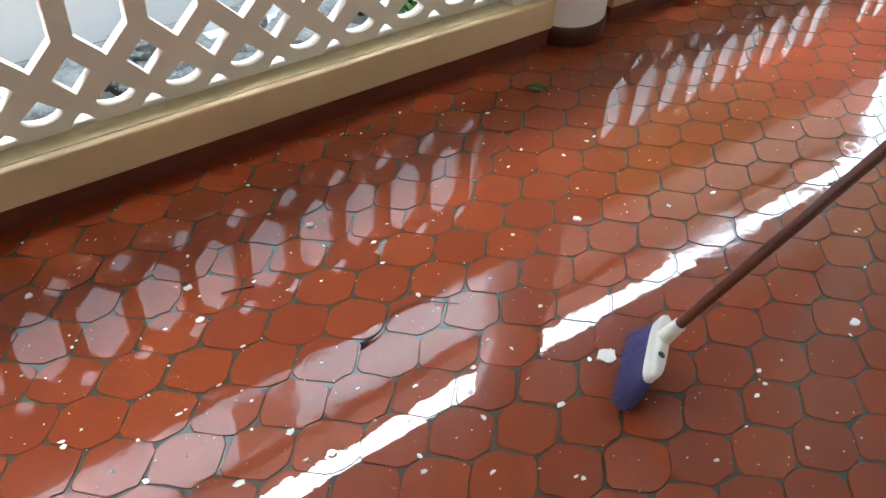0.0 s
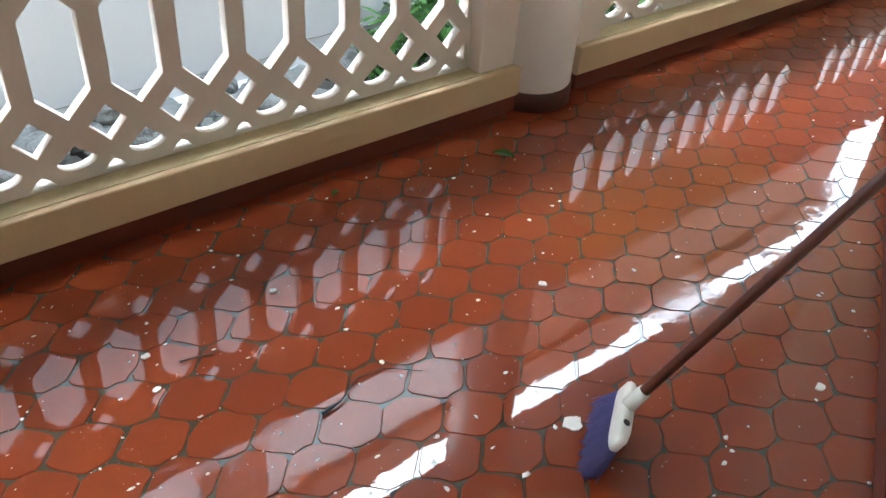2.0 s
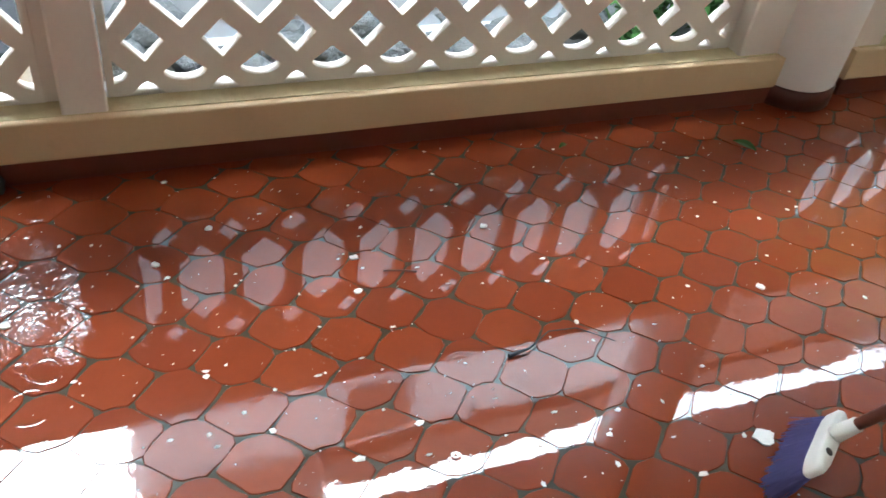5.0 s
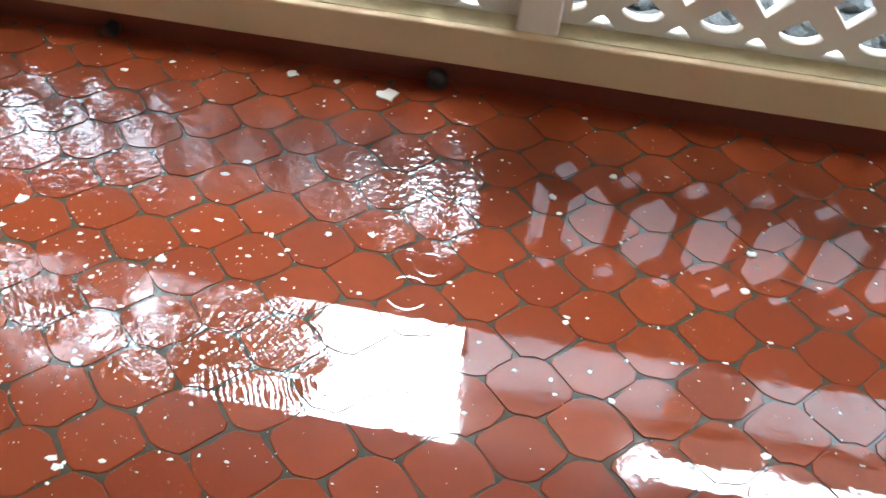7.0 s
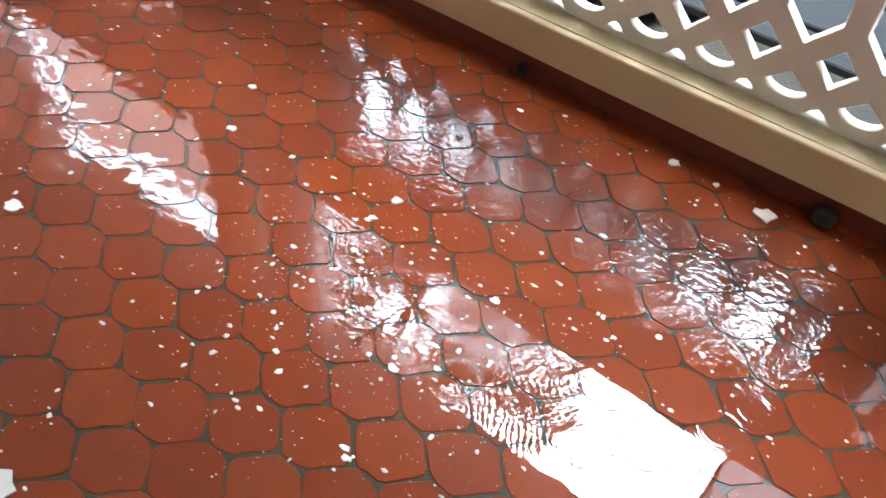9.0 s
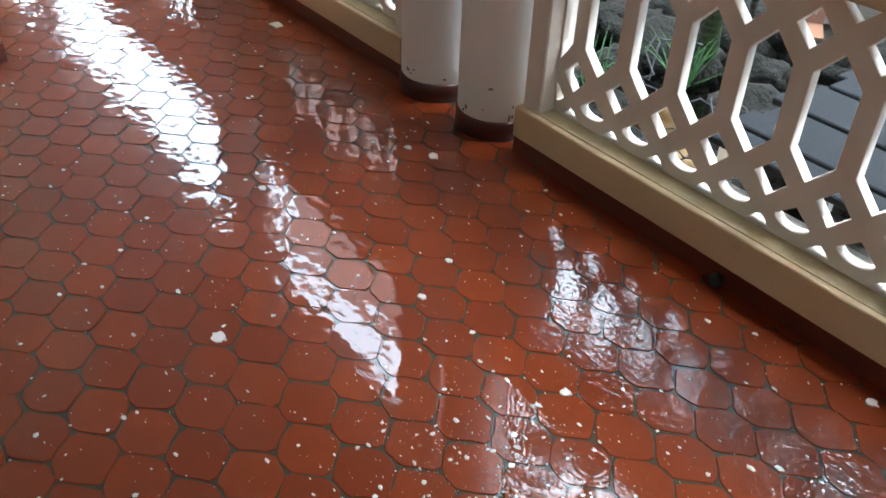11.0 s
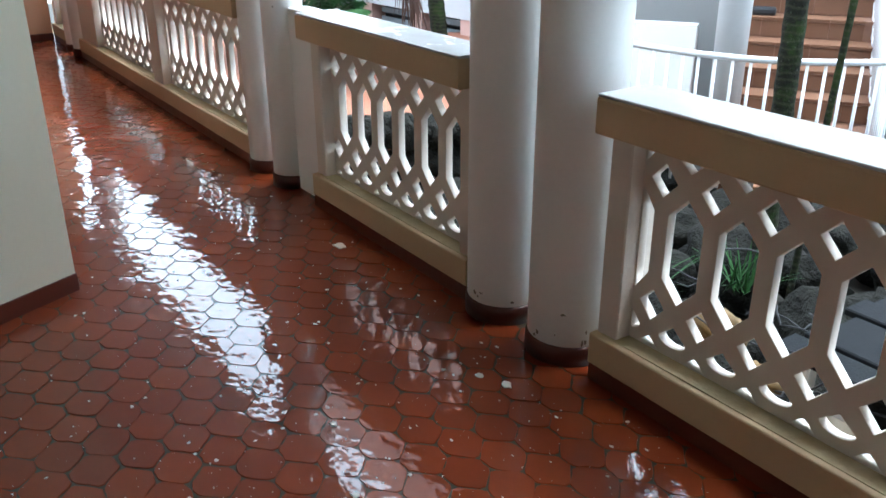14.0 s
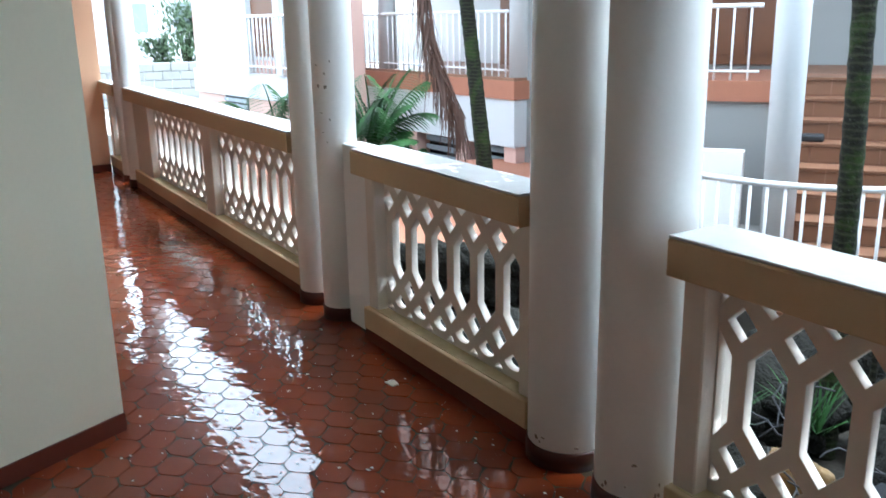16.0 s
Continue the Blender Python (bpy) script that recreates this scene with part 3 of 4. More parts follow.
box(bm, 0.97, 11.0, 4.52, 4.6, GROUND_Z - 0.1, -0.62)
part("plinth", bm, M_WHITE, nb, "pale projecting plinth")


def rock(loc, size, mat, seed, label):
    bm = bmesh.new()
    bmesh.ops.create_icosphere(bm, subdivisions=3, radius=1.0)
    for v in bm.verts:
        d = v.co.normalized()
        k = 0.75 + 0.35 * noise.noise(d * 1.6 + Vector((seed, seed * 0.7, 0))) + 0.16 * noise.noise(d * 4.2 + Vector((0, seed, 3)))
        k += 0.07 * noise.noise(d * 9 + Vector((seed, 0, 1))) - 0.10 * abs(noise.noise(d * 2.7 + Vector((2, seed, 0))))
        v.co = Vector((d.x * size[0], d.y * size[1], d.z * size[2])) * k + Vector(loc)
    return solid("rock", bm, mat, label, "rock", "garden rocks", smooth=True)


rnd = random.Random(11)
for i in range(110):
    x = 0.9 + i * 0.049 + rnd.uniform(-0.06, 0.06)
    y = rnd.uniform(3.4, 4.45)
    s = rnd.uniform(0.11, 0.22)
    rock((x, y, -0.80 + (y - 3.4) * 0.27 + rnd.uniform(-0.03, 0.06)), (s * 1.25, s, s * 0.75), M_PALE_ROCK, i * 1.3, "pale grey garden rock at the foot of the house")
for i in range(48):
    x = -4.6 + i * 0.085 + rnd.uniform(-0.1, 0.1)
    y = rnd.uniform(3.3, 5.2)
    s = rnd.uniform(0.14, 0.34)
    rock((x, y, -0.80 + rnd.uniform(-0.1, 0.16)), (s * 1.2, s, s * 0.8), M_ROCK, i * 2.1 + 50, "dark wet lichen-spotted garden rock")
for i in range(46):
    x = -4.4 + i * 0.125 + rnd.uniform(-0.1, 0.1)
    y = rnd.uniform(5.0, 6.7)
    s = rnd.uniform(0.2, 0.42)
    rock((x, y, -0.82 + rnd.uniform(-0.1, 0.2)), (s * 1.2, s, s * 0.8), M_ROCK, i * 1.7 + 150, "dark wet lichen-spotted garden rock")
rock((-1.32, 4.05, -0.42), (0.20, 0.12, 0.13), M_OCHRE, 7.7, "ochre crumbling stone on dark rocks")
rock((-1.02, 3.95, -0.50), (0.14, 0.10, 0.08), M_OCHRE, 3.1, "ochre crumbling stone on dark rocks")

# bare creepers over the rocks
rc = random.Random(77)
for i in range(16):
    p = Vector((rc.uniform(-2.2, -0.6), rc.uniform(3.5, 4.8), rc.uniform(-0.55, -0.35)))
    pts = [p]
    a = rc.uniform(0, math.tau)
    for k in range(9):
        a += rc.gauss(0, 0.6)
        p = p + Vector((math.cos(a) * 0.07, math.sin(a) * 0.05, rc.gauss(0.012, 0.03)))
        pts.append(p)
    bm = bmesh.new()
    tube(bm, pts, 0.005, 5)
    solid("creeper_stem", bm, M_DARK, "thin dark creeper stem over garden rocks", "plant", "garden plants", smooth=True)

# low stand of weathered boards
st = thing("plank_stand", "low stand of weathered grey boards on a white frame", "stand")
for k in range(7):
    yy = 3.72 + k * 0.165
    part("board", soft_box(-0.85 + 0.03 * (k % 3), 1.0, yy, yy + 0.155, -0.20 + 0.012 * (k % 2), -0.165 + 0.012 * (k % 2), 0.006, 1), M_PLANK, st)
for lx in (-0.72, 0.9):
    for ly in (3.78, 4.75):
        part("leg", soft_box(lx - 0.03, lx + 0.03, ly - 0.03, ly + 0.03, GROUND_Z - 0.05, -0.2, 0.004, 1), M_RAIL, st, "white painted leg")
part("crossbar", soft_box(-0.72, 0.9, 3.765, 3.80, -0.42, -0.37, 0.004, 1), M_RAIL, st, "white painted crossbar")


def blade(bm, root, tip, width, droop, n=5):
    root, tip = Vector(root), Vector(tip)
    d = tip - root
    s = d.cross(Vector((0, 0, 1)))
    s = s.normalized() if s.length > 1e-5 else Vector((1, 0, 0))
    prev = None
    for i in range(n + 1):
        t = i / n
        c = root + d * t - Vector((0, 0, droop * t * t))
        w = width * (1 - t) ** 0.7 * (0.45 + 0.55 * min(1, t * 4)) + 0.0005
        row = (bm.verts.new(c - s * w), bm.verts.new(c + s * w))
        if prev:
            bm.faces.new((prev[0], prev[1], row[1], row[0]))
        prev = row


def tuft(name, loc, count, length, width, mat, seed, label, category, up=0.9):
    rr = random.Random(seed)
    bm = bmesh.new()
    for i in range(count):
        a = rr.uniform(0, math.tau)
        out = rr.uniform(0.2, 1.0)
        L = length * rr.uniform(0.6, 1.1)
        r0 = Vector(loc) + Vector((rr.gauss(0, 0.04), rr.gauss(0, 0.04), 0))
        blade(bm, r0, r0 + Vector((math.cos(a) * out * L, math.sin(a) * out * L, L * up)), width, L * 0.35 * out)
    return solid(name, bm, mat, label, category, "garden plants")


for i, (x, y, z, L) in enumerate(((-1.85, 3.55, -0.75, 0.36), (-1.45, 3.6, -0.8, 0.26), (-2.2, 3.6, -0.75, 0.36), (-1.0, 3.45, -0.85, 0.26), (-0.6, 3.5, -0.85, 0.35), (-2.0, 4.3, -0.6, 0.5), (-2.6, 4.0, -0.7, 0.5), (-1.7, 4.7, -0.55, 0.45), (-0.75, 5.3, -0.6, 0.5), (-0.2, 5.4, -0.6, 0.5))):
    tuft("grass_clump", (x, y, z), 40, L * 0.75, 0.007, M_LEAF, i, "green strap-leaved clump among dark rocks", "plant")


def palm_frond(bm, root, az, length, rise, droop, leaflets, lw, rr, hang=1.0):
    d = Vector((math.cos(az), math.sin(az), 0))
    s = Vector((-d.y, d.x, 0))
    spine = []
    for i in range(13):
        t = i / 12
        spine.append(Vector(root) + d * length * t * (1 - 0.15 * t) + Vector((0, 0, rise * t - droop * t * t)))
    tube(bm, spine, [0.014 * (1 - i / 14) + 0.002 for i in range(13)], 5, False)
    for i in range(leaflets):
        t = 0.15 + 0.85 * i / leaflets
        k = t * 12
        a = spine[min(int(k), 11)].lerp(spine[min(int(k) + 1, 12)], k - int(k))
        L = length * 0.42 * math.sin(math.pi * (0.12 + 0.8 * t)) * rr.uniform(0.85, 1.1)
        for sg in (1, -1):
            blade(bm, a, a + s * sg * L * 0.8 + d * L * 0.55 + Vector((0, 0, L * 0.12)), lw, L * 0.45 * hang, 4)


def palm(base, top, r0, r1, fronds, length, seed, label, mat=M_TRUNK, leaflets=22, lw=0.016):
    t = thing("palm_tree", label, "palm tree")
    base, top = Vector(base), Vector(top)
    rr = random.Random(seed)
    bm = bmesh.new()
    n = 110
    pts, rad = [], []
    for i in range(n + 1):
        k = i / n
        c = base.lerp(top, k) + Vector((0.06 * math.sin(k * 2.4 + seed), 0.05 * math.sin(k * 1.9), 0))
        pts.append(c)
        rad.append((r0 + (r1 - r0) * k) * (1.0 + 0.07 * (i % 3 == 0) + 0.05 * noise.noise(Vector((k * 9, seed, 0)))))
    tube(bm, pts, rad, 14)
    part("trunk", bm, mat, t, "", True)
    bm = bmesh.new()
    for i in range(fronds):
        palm_frond(bm, pts[-1], i * 2.399 + rr.uniform(-0.2, 0.2), length * rr.uniform(0.85, 1.1), length * rr.uniform(0.1, 0.75), length * rr.uniform(0.5, 0.85), leaflets, lw, rr)
    part("crown", bm, M_LEAF, t, "arching green fronds")
    return t


palm(seen(32.5, 4.92, GROUND_Z), seen(34.3, 5.0, 4.9), 0.062, 0.052, 24, 2.0, 1, "slender palm with dark mossy trunk close to the balustrade")
palm(seen(29.3, 4.73, GROUND_Z), seen(29.1, 4.8, 3.4), 0.019, 0.016, 7, 1.1, 5, "thin young palm with a narrow stem beside a palm", leaflets=14)
leaning = palm(seen(55.0, 10.0, GROUND_Z), seen(57.5, 10.2, 3.3), 0.100, 0.068, 9, 1.9, 9, "leaning palm with hanging dead fronds")
rd = random.Random(14)
for bend in (0.0, 0.35, -0.25):
    spine = [seen(57.5 + 0.3 * bend, 10.15, 3.2), seen(59.2 + bend, 9.9, 2.9), seen(59.5 + bend, 9.8, 2.1), seen(58.9 + bend, 9.75, 1.3), seen(57.7 + bend * 0.6, 9.7, 0.75), seen(56.7 + bend * 0.4, 9.7, 0.42)]
    bm = bmesh.new()
    tube(bm, spine, [0.03, 0.028, 0.022, 0.016, 0.010, 0.005], 6)
    for i in range(110):
        k = 0.8 + 4.1 * i / 110
        root = spine[int(k)].lerp(spine[int(k) + 1], k - int(k))
        L = rd.uniform(0.40, 0.85)
        blade(bm, root, root + Vector((rd.gauss(0.04, 0.09), rd.gauss(0.0, 0.09), -L)), 0.011, rd.uniform(-0.04, 0.04), 4)
    part("dead_frond", bm, M_DEAD, leaning, "hanging dead brown frond")
for az, dist, z, L, sd in ((62.9, 9.0, 0.25, 0.72, 21), (63.6, 8.8, 0.0, 0.7, 22), (62.2, 9.2, -0.35, 0.62, 24), (69.0, 10.5, -0.1, 1.0, 23)):
    rr = random.Random(sd)
    bm = bmesh.new()
    for i in range(15):
        palm_frond(bm, seen(az, dist, z), i * 2.4, L * rr.uniform(0.8, 1.1), L * rr.uniform(1.1, 1.8), L * 0.7, 20, 0.026, rr)
    solid("palm_shrub", bm, M_LEAF, "low green feathery palm in the courtyard", "palm", "garden plants")


# stair house: its own frame, x to the right, y away
def balusters(parent, pts, spacing, height, bar, mat):
    """A rail on upright bars along a line of places at the rail's foot."""
    bm = bmesh.new()
    tube(bm, [Vector(p) + Vector((0, 0, height)) for p in pts], 0.024, 10)
    part("top_rail", bm, mat, parent, "", True)
    bm = bmesh.new()
    tube(bm, [Vector(p) + Vector((0, 0, 0.09)) for p in pts], 0.014, 8)
    part("bottom_rail", bm, mat, parent, "", True)
    carry = 0.0
    share = None
    for a, b in zip(pts, pts[1:]):
        a, b = Vector(a), Vector(b)
        L = (b - a).length
        s = carry
        while s < L:
            p = a.lerp(b, s / L)
            bm = bmesh.new()
            if share is None:
                tube(bm, [(0, 0, 0.0), (0, 0, height)], bar, 8)
                share = mesh_of("baluster", bm, mat, True)
            else:
                bm.free()
            ob = new("baluster", share)
            ob.location = p
            ob.parent = parent
            s += spacing
        carry = s - L


SH = facing(35.0, 0.0)
stair = thing("staircase", "outdoor staircase of terracotta tiles between white walls", "staircase")
RISE, RUN = 0.172, 0.28
for k in range(11):
    z1 = 0.93 - RISE * k
    d0 = 9.3 - RUN * k
    bm = bmesh.new()
    box(bm, -0.10, 1.02, d0 - RUN, 9.6, z1 - RISE - 0.02, z1 - 0.006, SH)
    st_k = part("step", bm, M_STEPJ, stair, "cement bed of a step")
    for j in range(4):
        w = 1.12 / 4
        off = (0.5 if k % 2 else 0.0) * w
        x0, x1 = max(-0.10, -0.10 + j * w - off), min(1.02, -0.10 + (j + 1) * w - off)
        bm = bmesh.new()
        box(bm, x0 + 0.004, x1 - 0.004, d0 - RUN - 0.012, d0 - RUN, z1 - RISE + 0.004, z1 - 0.03, SH)
        box(bm, x0 + 0.004, x1 - 0.004, d0 - RUN - 0.03, d0, z1 - 0.022, z1, SH)
        part("tile", bm, M_STEP, st_k)
mat_bm = soft_box(-0.06, 0.15, 8.24, 8.36, 0.93 - RISE * 3 + 0.002, 0.93 - RISE * 3 + 0.068, 0.02, 2, SH)
solid("rolled_mat", mat_bm, M_DARK, "dark rolled mat lying on a stair step", "mat")

# white walls here carry their shade in a greyed base colour
house = thing("stair_house", "white house with a raised landing and a brown door", "house")
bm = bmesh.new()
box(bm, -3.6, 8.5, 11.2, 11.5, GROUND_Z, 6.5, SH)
part("wall", bm, M_SHADED_WHITE, house)
# out of view: added to keep bright sky out of the floor's lattice reflections
bm = bmesh.new()
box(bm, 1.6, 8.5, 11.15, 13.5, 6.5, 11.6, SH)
part("sky_block_wall", bm, M_SHADED_WHITE, house, "unseen storeys added to block the sky")
bm = bmesh.new()
box(bm, -1.65, -0.16, 9.3, 11.2, GROUND_Z, 0.66, SH)
part("landing", bm, M_SHADED_WHITE, house, "white landing block greyed for shade")
bm = bmesh.new()
box(bm, -1.68, -0.14, 9.26, 11.2, 0.66, 0.87, SH)
part("landing_band", bm, M_TERRA, house, "rough terracotta band")
bm = bmesh.new()
box(bm, -1.20, -0.30, 11.14, 11.2, 0.93, 2.9, SH)
dr = part("door", bm, M_DOOR, house, "brown panelled wooden door")
for zz0, zz1 in ((1.05, 1.6), (1.7, 2.2), (2.3, 2.8)):
    for xx in (-1.1, -0.68):
        bm = bmesh.new()
        box(bm, xx, xx + 0.32, 11.11, 11.14, zz0, zz1, SH)
        part("door_panel", bm, M_DOOR, dr)
bm = bmesh.new()
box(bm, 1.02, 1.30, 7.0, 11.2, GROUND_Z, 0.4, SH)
part("side_wall", bm, M_SHADED_WHITE, house, "white flank wall of the stairs")
bm = bmesh.new()
box(bm, -0.16, 1.3, 9.6, 11.2, 0.5, 0.925, SH)
part("upper_landing", bm, M_STEP, house, "terracotta tiled landing")
bm = bmesh.new()
box(bm, -1.25, -0.55, 8.75, 8.95, GROUND_Z, 0.22, SH)
part("low_wall", bm, M_COL, house, "low white wall")
# eaves above the view, added to darken the landing and stairs
bm = bmesh.new()
box(bm, -3.6, 3.0, 8.9, 11.5, 3.6, 3.85, SH)
part("roof", bm, M_ROOF, house, "unseen brown eaves added to shade the landing")
lr = thing("landing_railing", "white steel railing on the raised landing", "railing")
balusters(lr, [SH @ Vector((-1.6, 9.34, 0.87)), SH @ Vector((-0.5, 9.34, 0.87))], 0.165, 0.74, 0.011, M_RAIL)
sc = thing("house_column", "round white column beside the stairs", "column")
bm = bmesh.new()
tube(bm, [SH @ Vector((-0.15, 7.3, GROUND_Z)), SH @ Vector((-0.19, 7.3, 3.6))], 0.13, 28)
part("shaft", bm, M_WHITE, sc, "", True)

yard = thing("yard_railing", "curved white steel railing round the sunken garden", "railing")
arc = []
for k in range(17):
    az = 47 - k * 1.6
    arc.append(seen(az, 6.35 + 0.016 * (az - 34) ** 2 * 0.35, -0.62))
balusters(yard, arc, 0.125, 0.98, 0.012, M_RAIL)
sr = thing("stair_railing", "white steel railing climbing beside the stairs", "railing")
balusters(sr, [SH @ Vector((0.95, 6.5, -0.72)), SH @ Vector((0.95, 9.3, 0.95))], 0.12, 0.9, 0.012, M_RAIL)
boxes("pavement", M_PAVE, "pale stone paved yard path", "pavement", (-3.2, -0.2, 7.5, 11.2, GROUND_Z - 0.1, -0.63), kind="structure", m=SH)

# retaining wall of dark stones with a terracotta walk on top
for i in range(40):
    az = 48 + i * 0.62
    for k in range(3):
        s = 0.22 + 0.05 * math.sin(i * 3.1 + k)
        p = seen(az, 7.0 + 0.05 * math.sin(i * 1.7 + k), -1.0 + k * 0.27)
        rock(p, (s, s * 0.8, s * 0.72), M_ROCK, 200 + i * 3 + k, "dark weathered stone of the garden retaining wall")
terr = facing(60, 0)
boxes("terrace", M_TERRA, "pinkish gravel terrace behind the stone wall", "terrace", (-2.9, 1.8, 7.15, 12.0, GROUND_Z - 0.2, -0.42), kind="structure", m=terr)

# balcony house further off: x along its face up to the corner, y away from the garden
BH = facing(57.0, 0.0) @ pose(0.726, 11.58, 0, 0, 0, -53.2)
bh = thing("balcony_house", "white house with a columned balcony over a terracotta band", "house")
for nm, mt, lab, d in (("wall", M_WHITE, "white back wall of the balcony", (-5.2, -0.02, 2.2, 2.5, -2, 3.4)),
                       ("parapet", M_WHITE, "white lower wall", (-5.2, 0.0, 0.0, 2.2, -0.20, 0.45)),
                       ("band", M_TERRA, "rough terracotta band", (-5.2, 0.03, -0.03, 2.2, 0.45, 0.70)),
                       ("floor_slab", M_STEP, "", (-5.2, 0.0, 0.0, 2.2, 0.70, 0.74)),
                       # solid block, its near-black colour imitates shade below the balcony
                       ("undercroft_shade", M_DARK, "solid block coloured dark for the shade under the balcony", (-5.2, -0.3, 0.5, 2.2, -2, -0.20)),
                       # slab out of view, added to cut light on the balcony wall
                       ("roof", M_WHITE, "unseen white slab added to shade the balcony", (-5.2, 0.3, -0.2, 2.6, 3.3, 3.6)),
                       # added storeys, never in view: hide the low sky from the floor's reflection
                       ("sky_block_wall", M_PINK, "unseen pink storeys added to block low sky", (-5.2, 0.2, 0.3, 2.6, 3.6, 10.4))):
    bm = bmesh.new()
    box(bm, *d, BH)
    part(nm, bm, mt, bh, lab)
for xx in (-4.0, -2.7, -1.40, -0.27):
    bm = bmesh.new()
    box(bm, xx, xx + 0.25, 0.05, 0.30, -2, -0.20, BH)
    part("pillar", bm, M_PINK, bh, "pink pillar under the balcony")
for xx in (-3.75, -2.45, -1.15):
    for k in range(6):
        bm = bmesh.new()
        box(bm, xx + 0.02, xx + 0.86, 0.22, 0.25, -1.05 + k * 0.14, -0.97 + k * 0.14, BH)
        part("louvre", bm, M_LOUVRE, bh)
for xx in (-3.5, -0.14):
    bm = bmesh.new()
    tube(bm, [BH @ Vector((xx, 0.22, 0.74)), BH @ Vector((xx, 0.22, 3.3))], 0.148, 24)
    part("column", bm, M_WHITE, bh, "", True)
bm = bmesh.new()
box(bm, -2.9, -2.0, 2.14, 2.2, 0.74, 2.75, BH)
part("door", bm, M_DOOR, bh, "brown wooden balcony door")
br = thing("balcony_railing", "white steel railing on the balcony", "railing")
balusters(br, [BH @ Vector((-5.1, 0.1, 0.74)), BH @ Vector((-0.25, 0.1, 0.74))], 0.15, 0.87, 0.012, M_RAIL)

# pink house: x along its face, y away
PH = facing(69.5, 0.0) @ pose(0.363, 12.995, 0, 0, 0, -62.8)
ph = thing("pink_house", "pale pink house with a white band and louvred window", "house")
for nm, mt, lab, d in (("wall", M_PINK, "pink rendered wall", (-3.55, 0.10, 0.0, 1.2, -2, 3.0)),
                       ("white_band", M_WHITE, "white band along the pink wall", (-3.56, 0.11, -0.06, 0.0, 0.34, 0.74)),
                       ("window_recess", M_DARK, "dark louvred window", (-2.42, -1.55, -0.01, 0.0, -0.06, 0.335)),
                       ("balcony_recess", M_WHITE, "white balcony recess", (-1.35, 0.08, -0.012, 0.0, 0.95, 2.8)),
                       ("door", M_DOOR, "brown wooden balcony door", (-1.20, -0.45, -0.03, -0.012, 1.0, 2.75))):
    bm = bmesh.new()
    box(bm, *d, PH)
    part(nm, bm, mt, ph, lab)
for xx in (-1.42, -0.35):
    bm = bmesh.new()
    box(bm, xx, xx + 0.18, -0.10, 0.0, 0.74, 2.8, PH)
    part("post", bm, M_WHITE, ph, "white balcony post")
for k in range(4):
    bm = bmesh.new()
    box(bm, -2.40, -1.57, -0.045, -0.015, -0.045 + k * 0.095, 0.015 + k * 0.095, PH)
    part("louvre", bm, M_LOUVRE, ph)
pr = thing("pink_house_railing", "white barred railing on the pink house balcony", "railing")
balusters(pr, [PH @ Vector((-1.3, -0.09, 0.76)), PH @ Vector((0.10, -0.09, 0.76))], 0.13, 0.85, 0.014, M_RAIL)

# far end: block wall, trees and a white house
FH = facing(75.8, 0.0)
fw = thing("block_wall", "grey concrete block wall far off", "wall")
bsh = None
for r in range(5):
    for c in range(9):
        if bsh is None:
            bsh = mesh_of("block", soft_box(0, 0.39, 0, 0.2, 0, 0.19, 0.012, 1), M_BLOCK)
        ob = new("block", bsh)
        ob.matrix_world = FH @ pose(-1.9 + c * 0.4 + 0.2 * (r % 2), 21.0, -0.35 + r * 0.2)
        ob.parent = fw
boxes("yard_fill", M_PAVE, "pale yard beyond the garden", "ground", (-6, 4, 16, 40, GROUND_Z, -0.35), kind="structure", m=FH)
far = thing("far_house", "white house far off with small dark windows", "house")
bm = bmesh.new()
box(bm, -6, 6, 34, 40, -2, 7, FH)
part("wall", bm, M_WHITE, far)
for xx in (-1.4, 0.5, 2.4):
    bm = bmesh.new()
    box(bm, xx, xx + 0.9, 33.92, 34, 1.2, 2.2, FH)
    part("window", bm, M_LOUVRE, far)


def leafy(name, loc, radius, count, leaf, mat, seed, label, category):
    """Trunk and limbs with many small leaves in uneven clumps."""
    rr = random.Random(seed)
    t = thing(name, label, category, "garden plants")
    bm = bmesh.new()
    loc = Vector(loc)
    tips = []
    for i in range(9):
        a = rr.uniform(0, math.tau)
        tip = loc + Vector((math.cos(a) * radius * rr.uniform(0.2, 0.8), math.sin(a) * radius * rr.uniform(0.2, 0.8), radius * rr.uniform(0.6, 1.9)))
        tube(bm, [loc, loc.lerp(tip, 0.5) + Vector((0, 0, radius * 0.2)), tip], [radius * 0.05, radius * 0.03, radius * 0.01], 6, False)
        tips.append(tip)
    part("stem", bm, M_TRUNK, t)
    bm = bmesh.new()
    for i in range(count):
        c = rr.choice(tips) + Vector((rr.gauss(0, 1), rr.gauss(0, 1), rr.gauss(0, 0.8))) * radius * 0.27
        d = Vector((rr.gauss(0, 1), rr.gauss(0, 1), rr.gauss(0.1, 0.6))).normalized()
        blade(bm, c, c + d * leaf * rr.uniform(0.7, 1.3), leaf * 0.2, leaf * 0.2, 2)
    part("crown", bm, mat, t, "small green leaves")
    return t


leafy("tree", FH @ Vector((0.5, 24.0, 0.1)), 0.95, 1900, 0.20, M_FAR_LEAF, 31, "leafy green tree behind the block wall", "tree")
leafy("tree", FH @ Vector((-0.15, 25.0, 0.0)), 0.55, 1200, 0.20, M_FAR_LEAF, 32, "leafy green tree behind the block wall", "tree")
for i, (x, y, r) in enumerate(((3.95, 4.2, 0.36), (4.5, 4.15, 0.38), (5.1, 4.2, 0.36), (4.2, 3.9, 0.22))):
    leafy("shrub", (x, y, -0.85), r, 700, 0.13, M_GRASS, 40 + i, "bright green shrub beside the white house", "shrub")


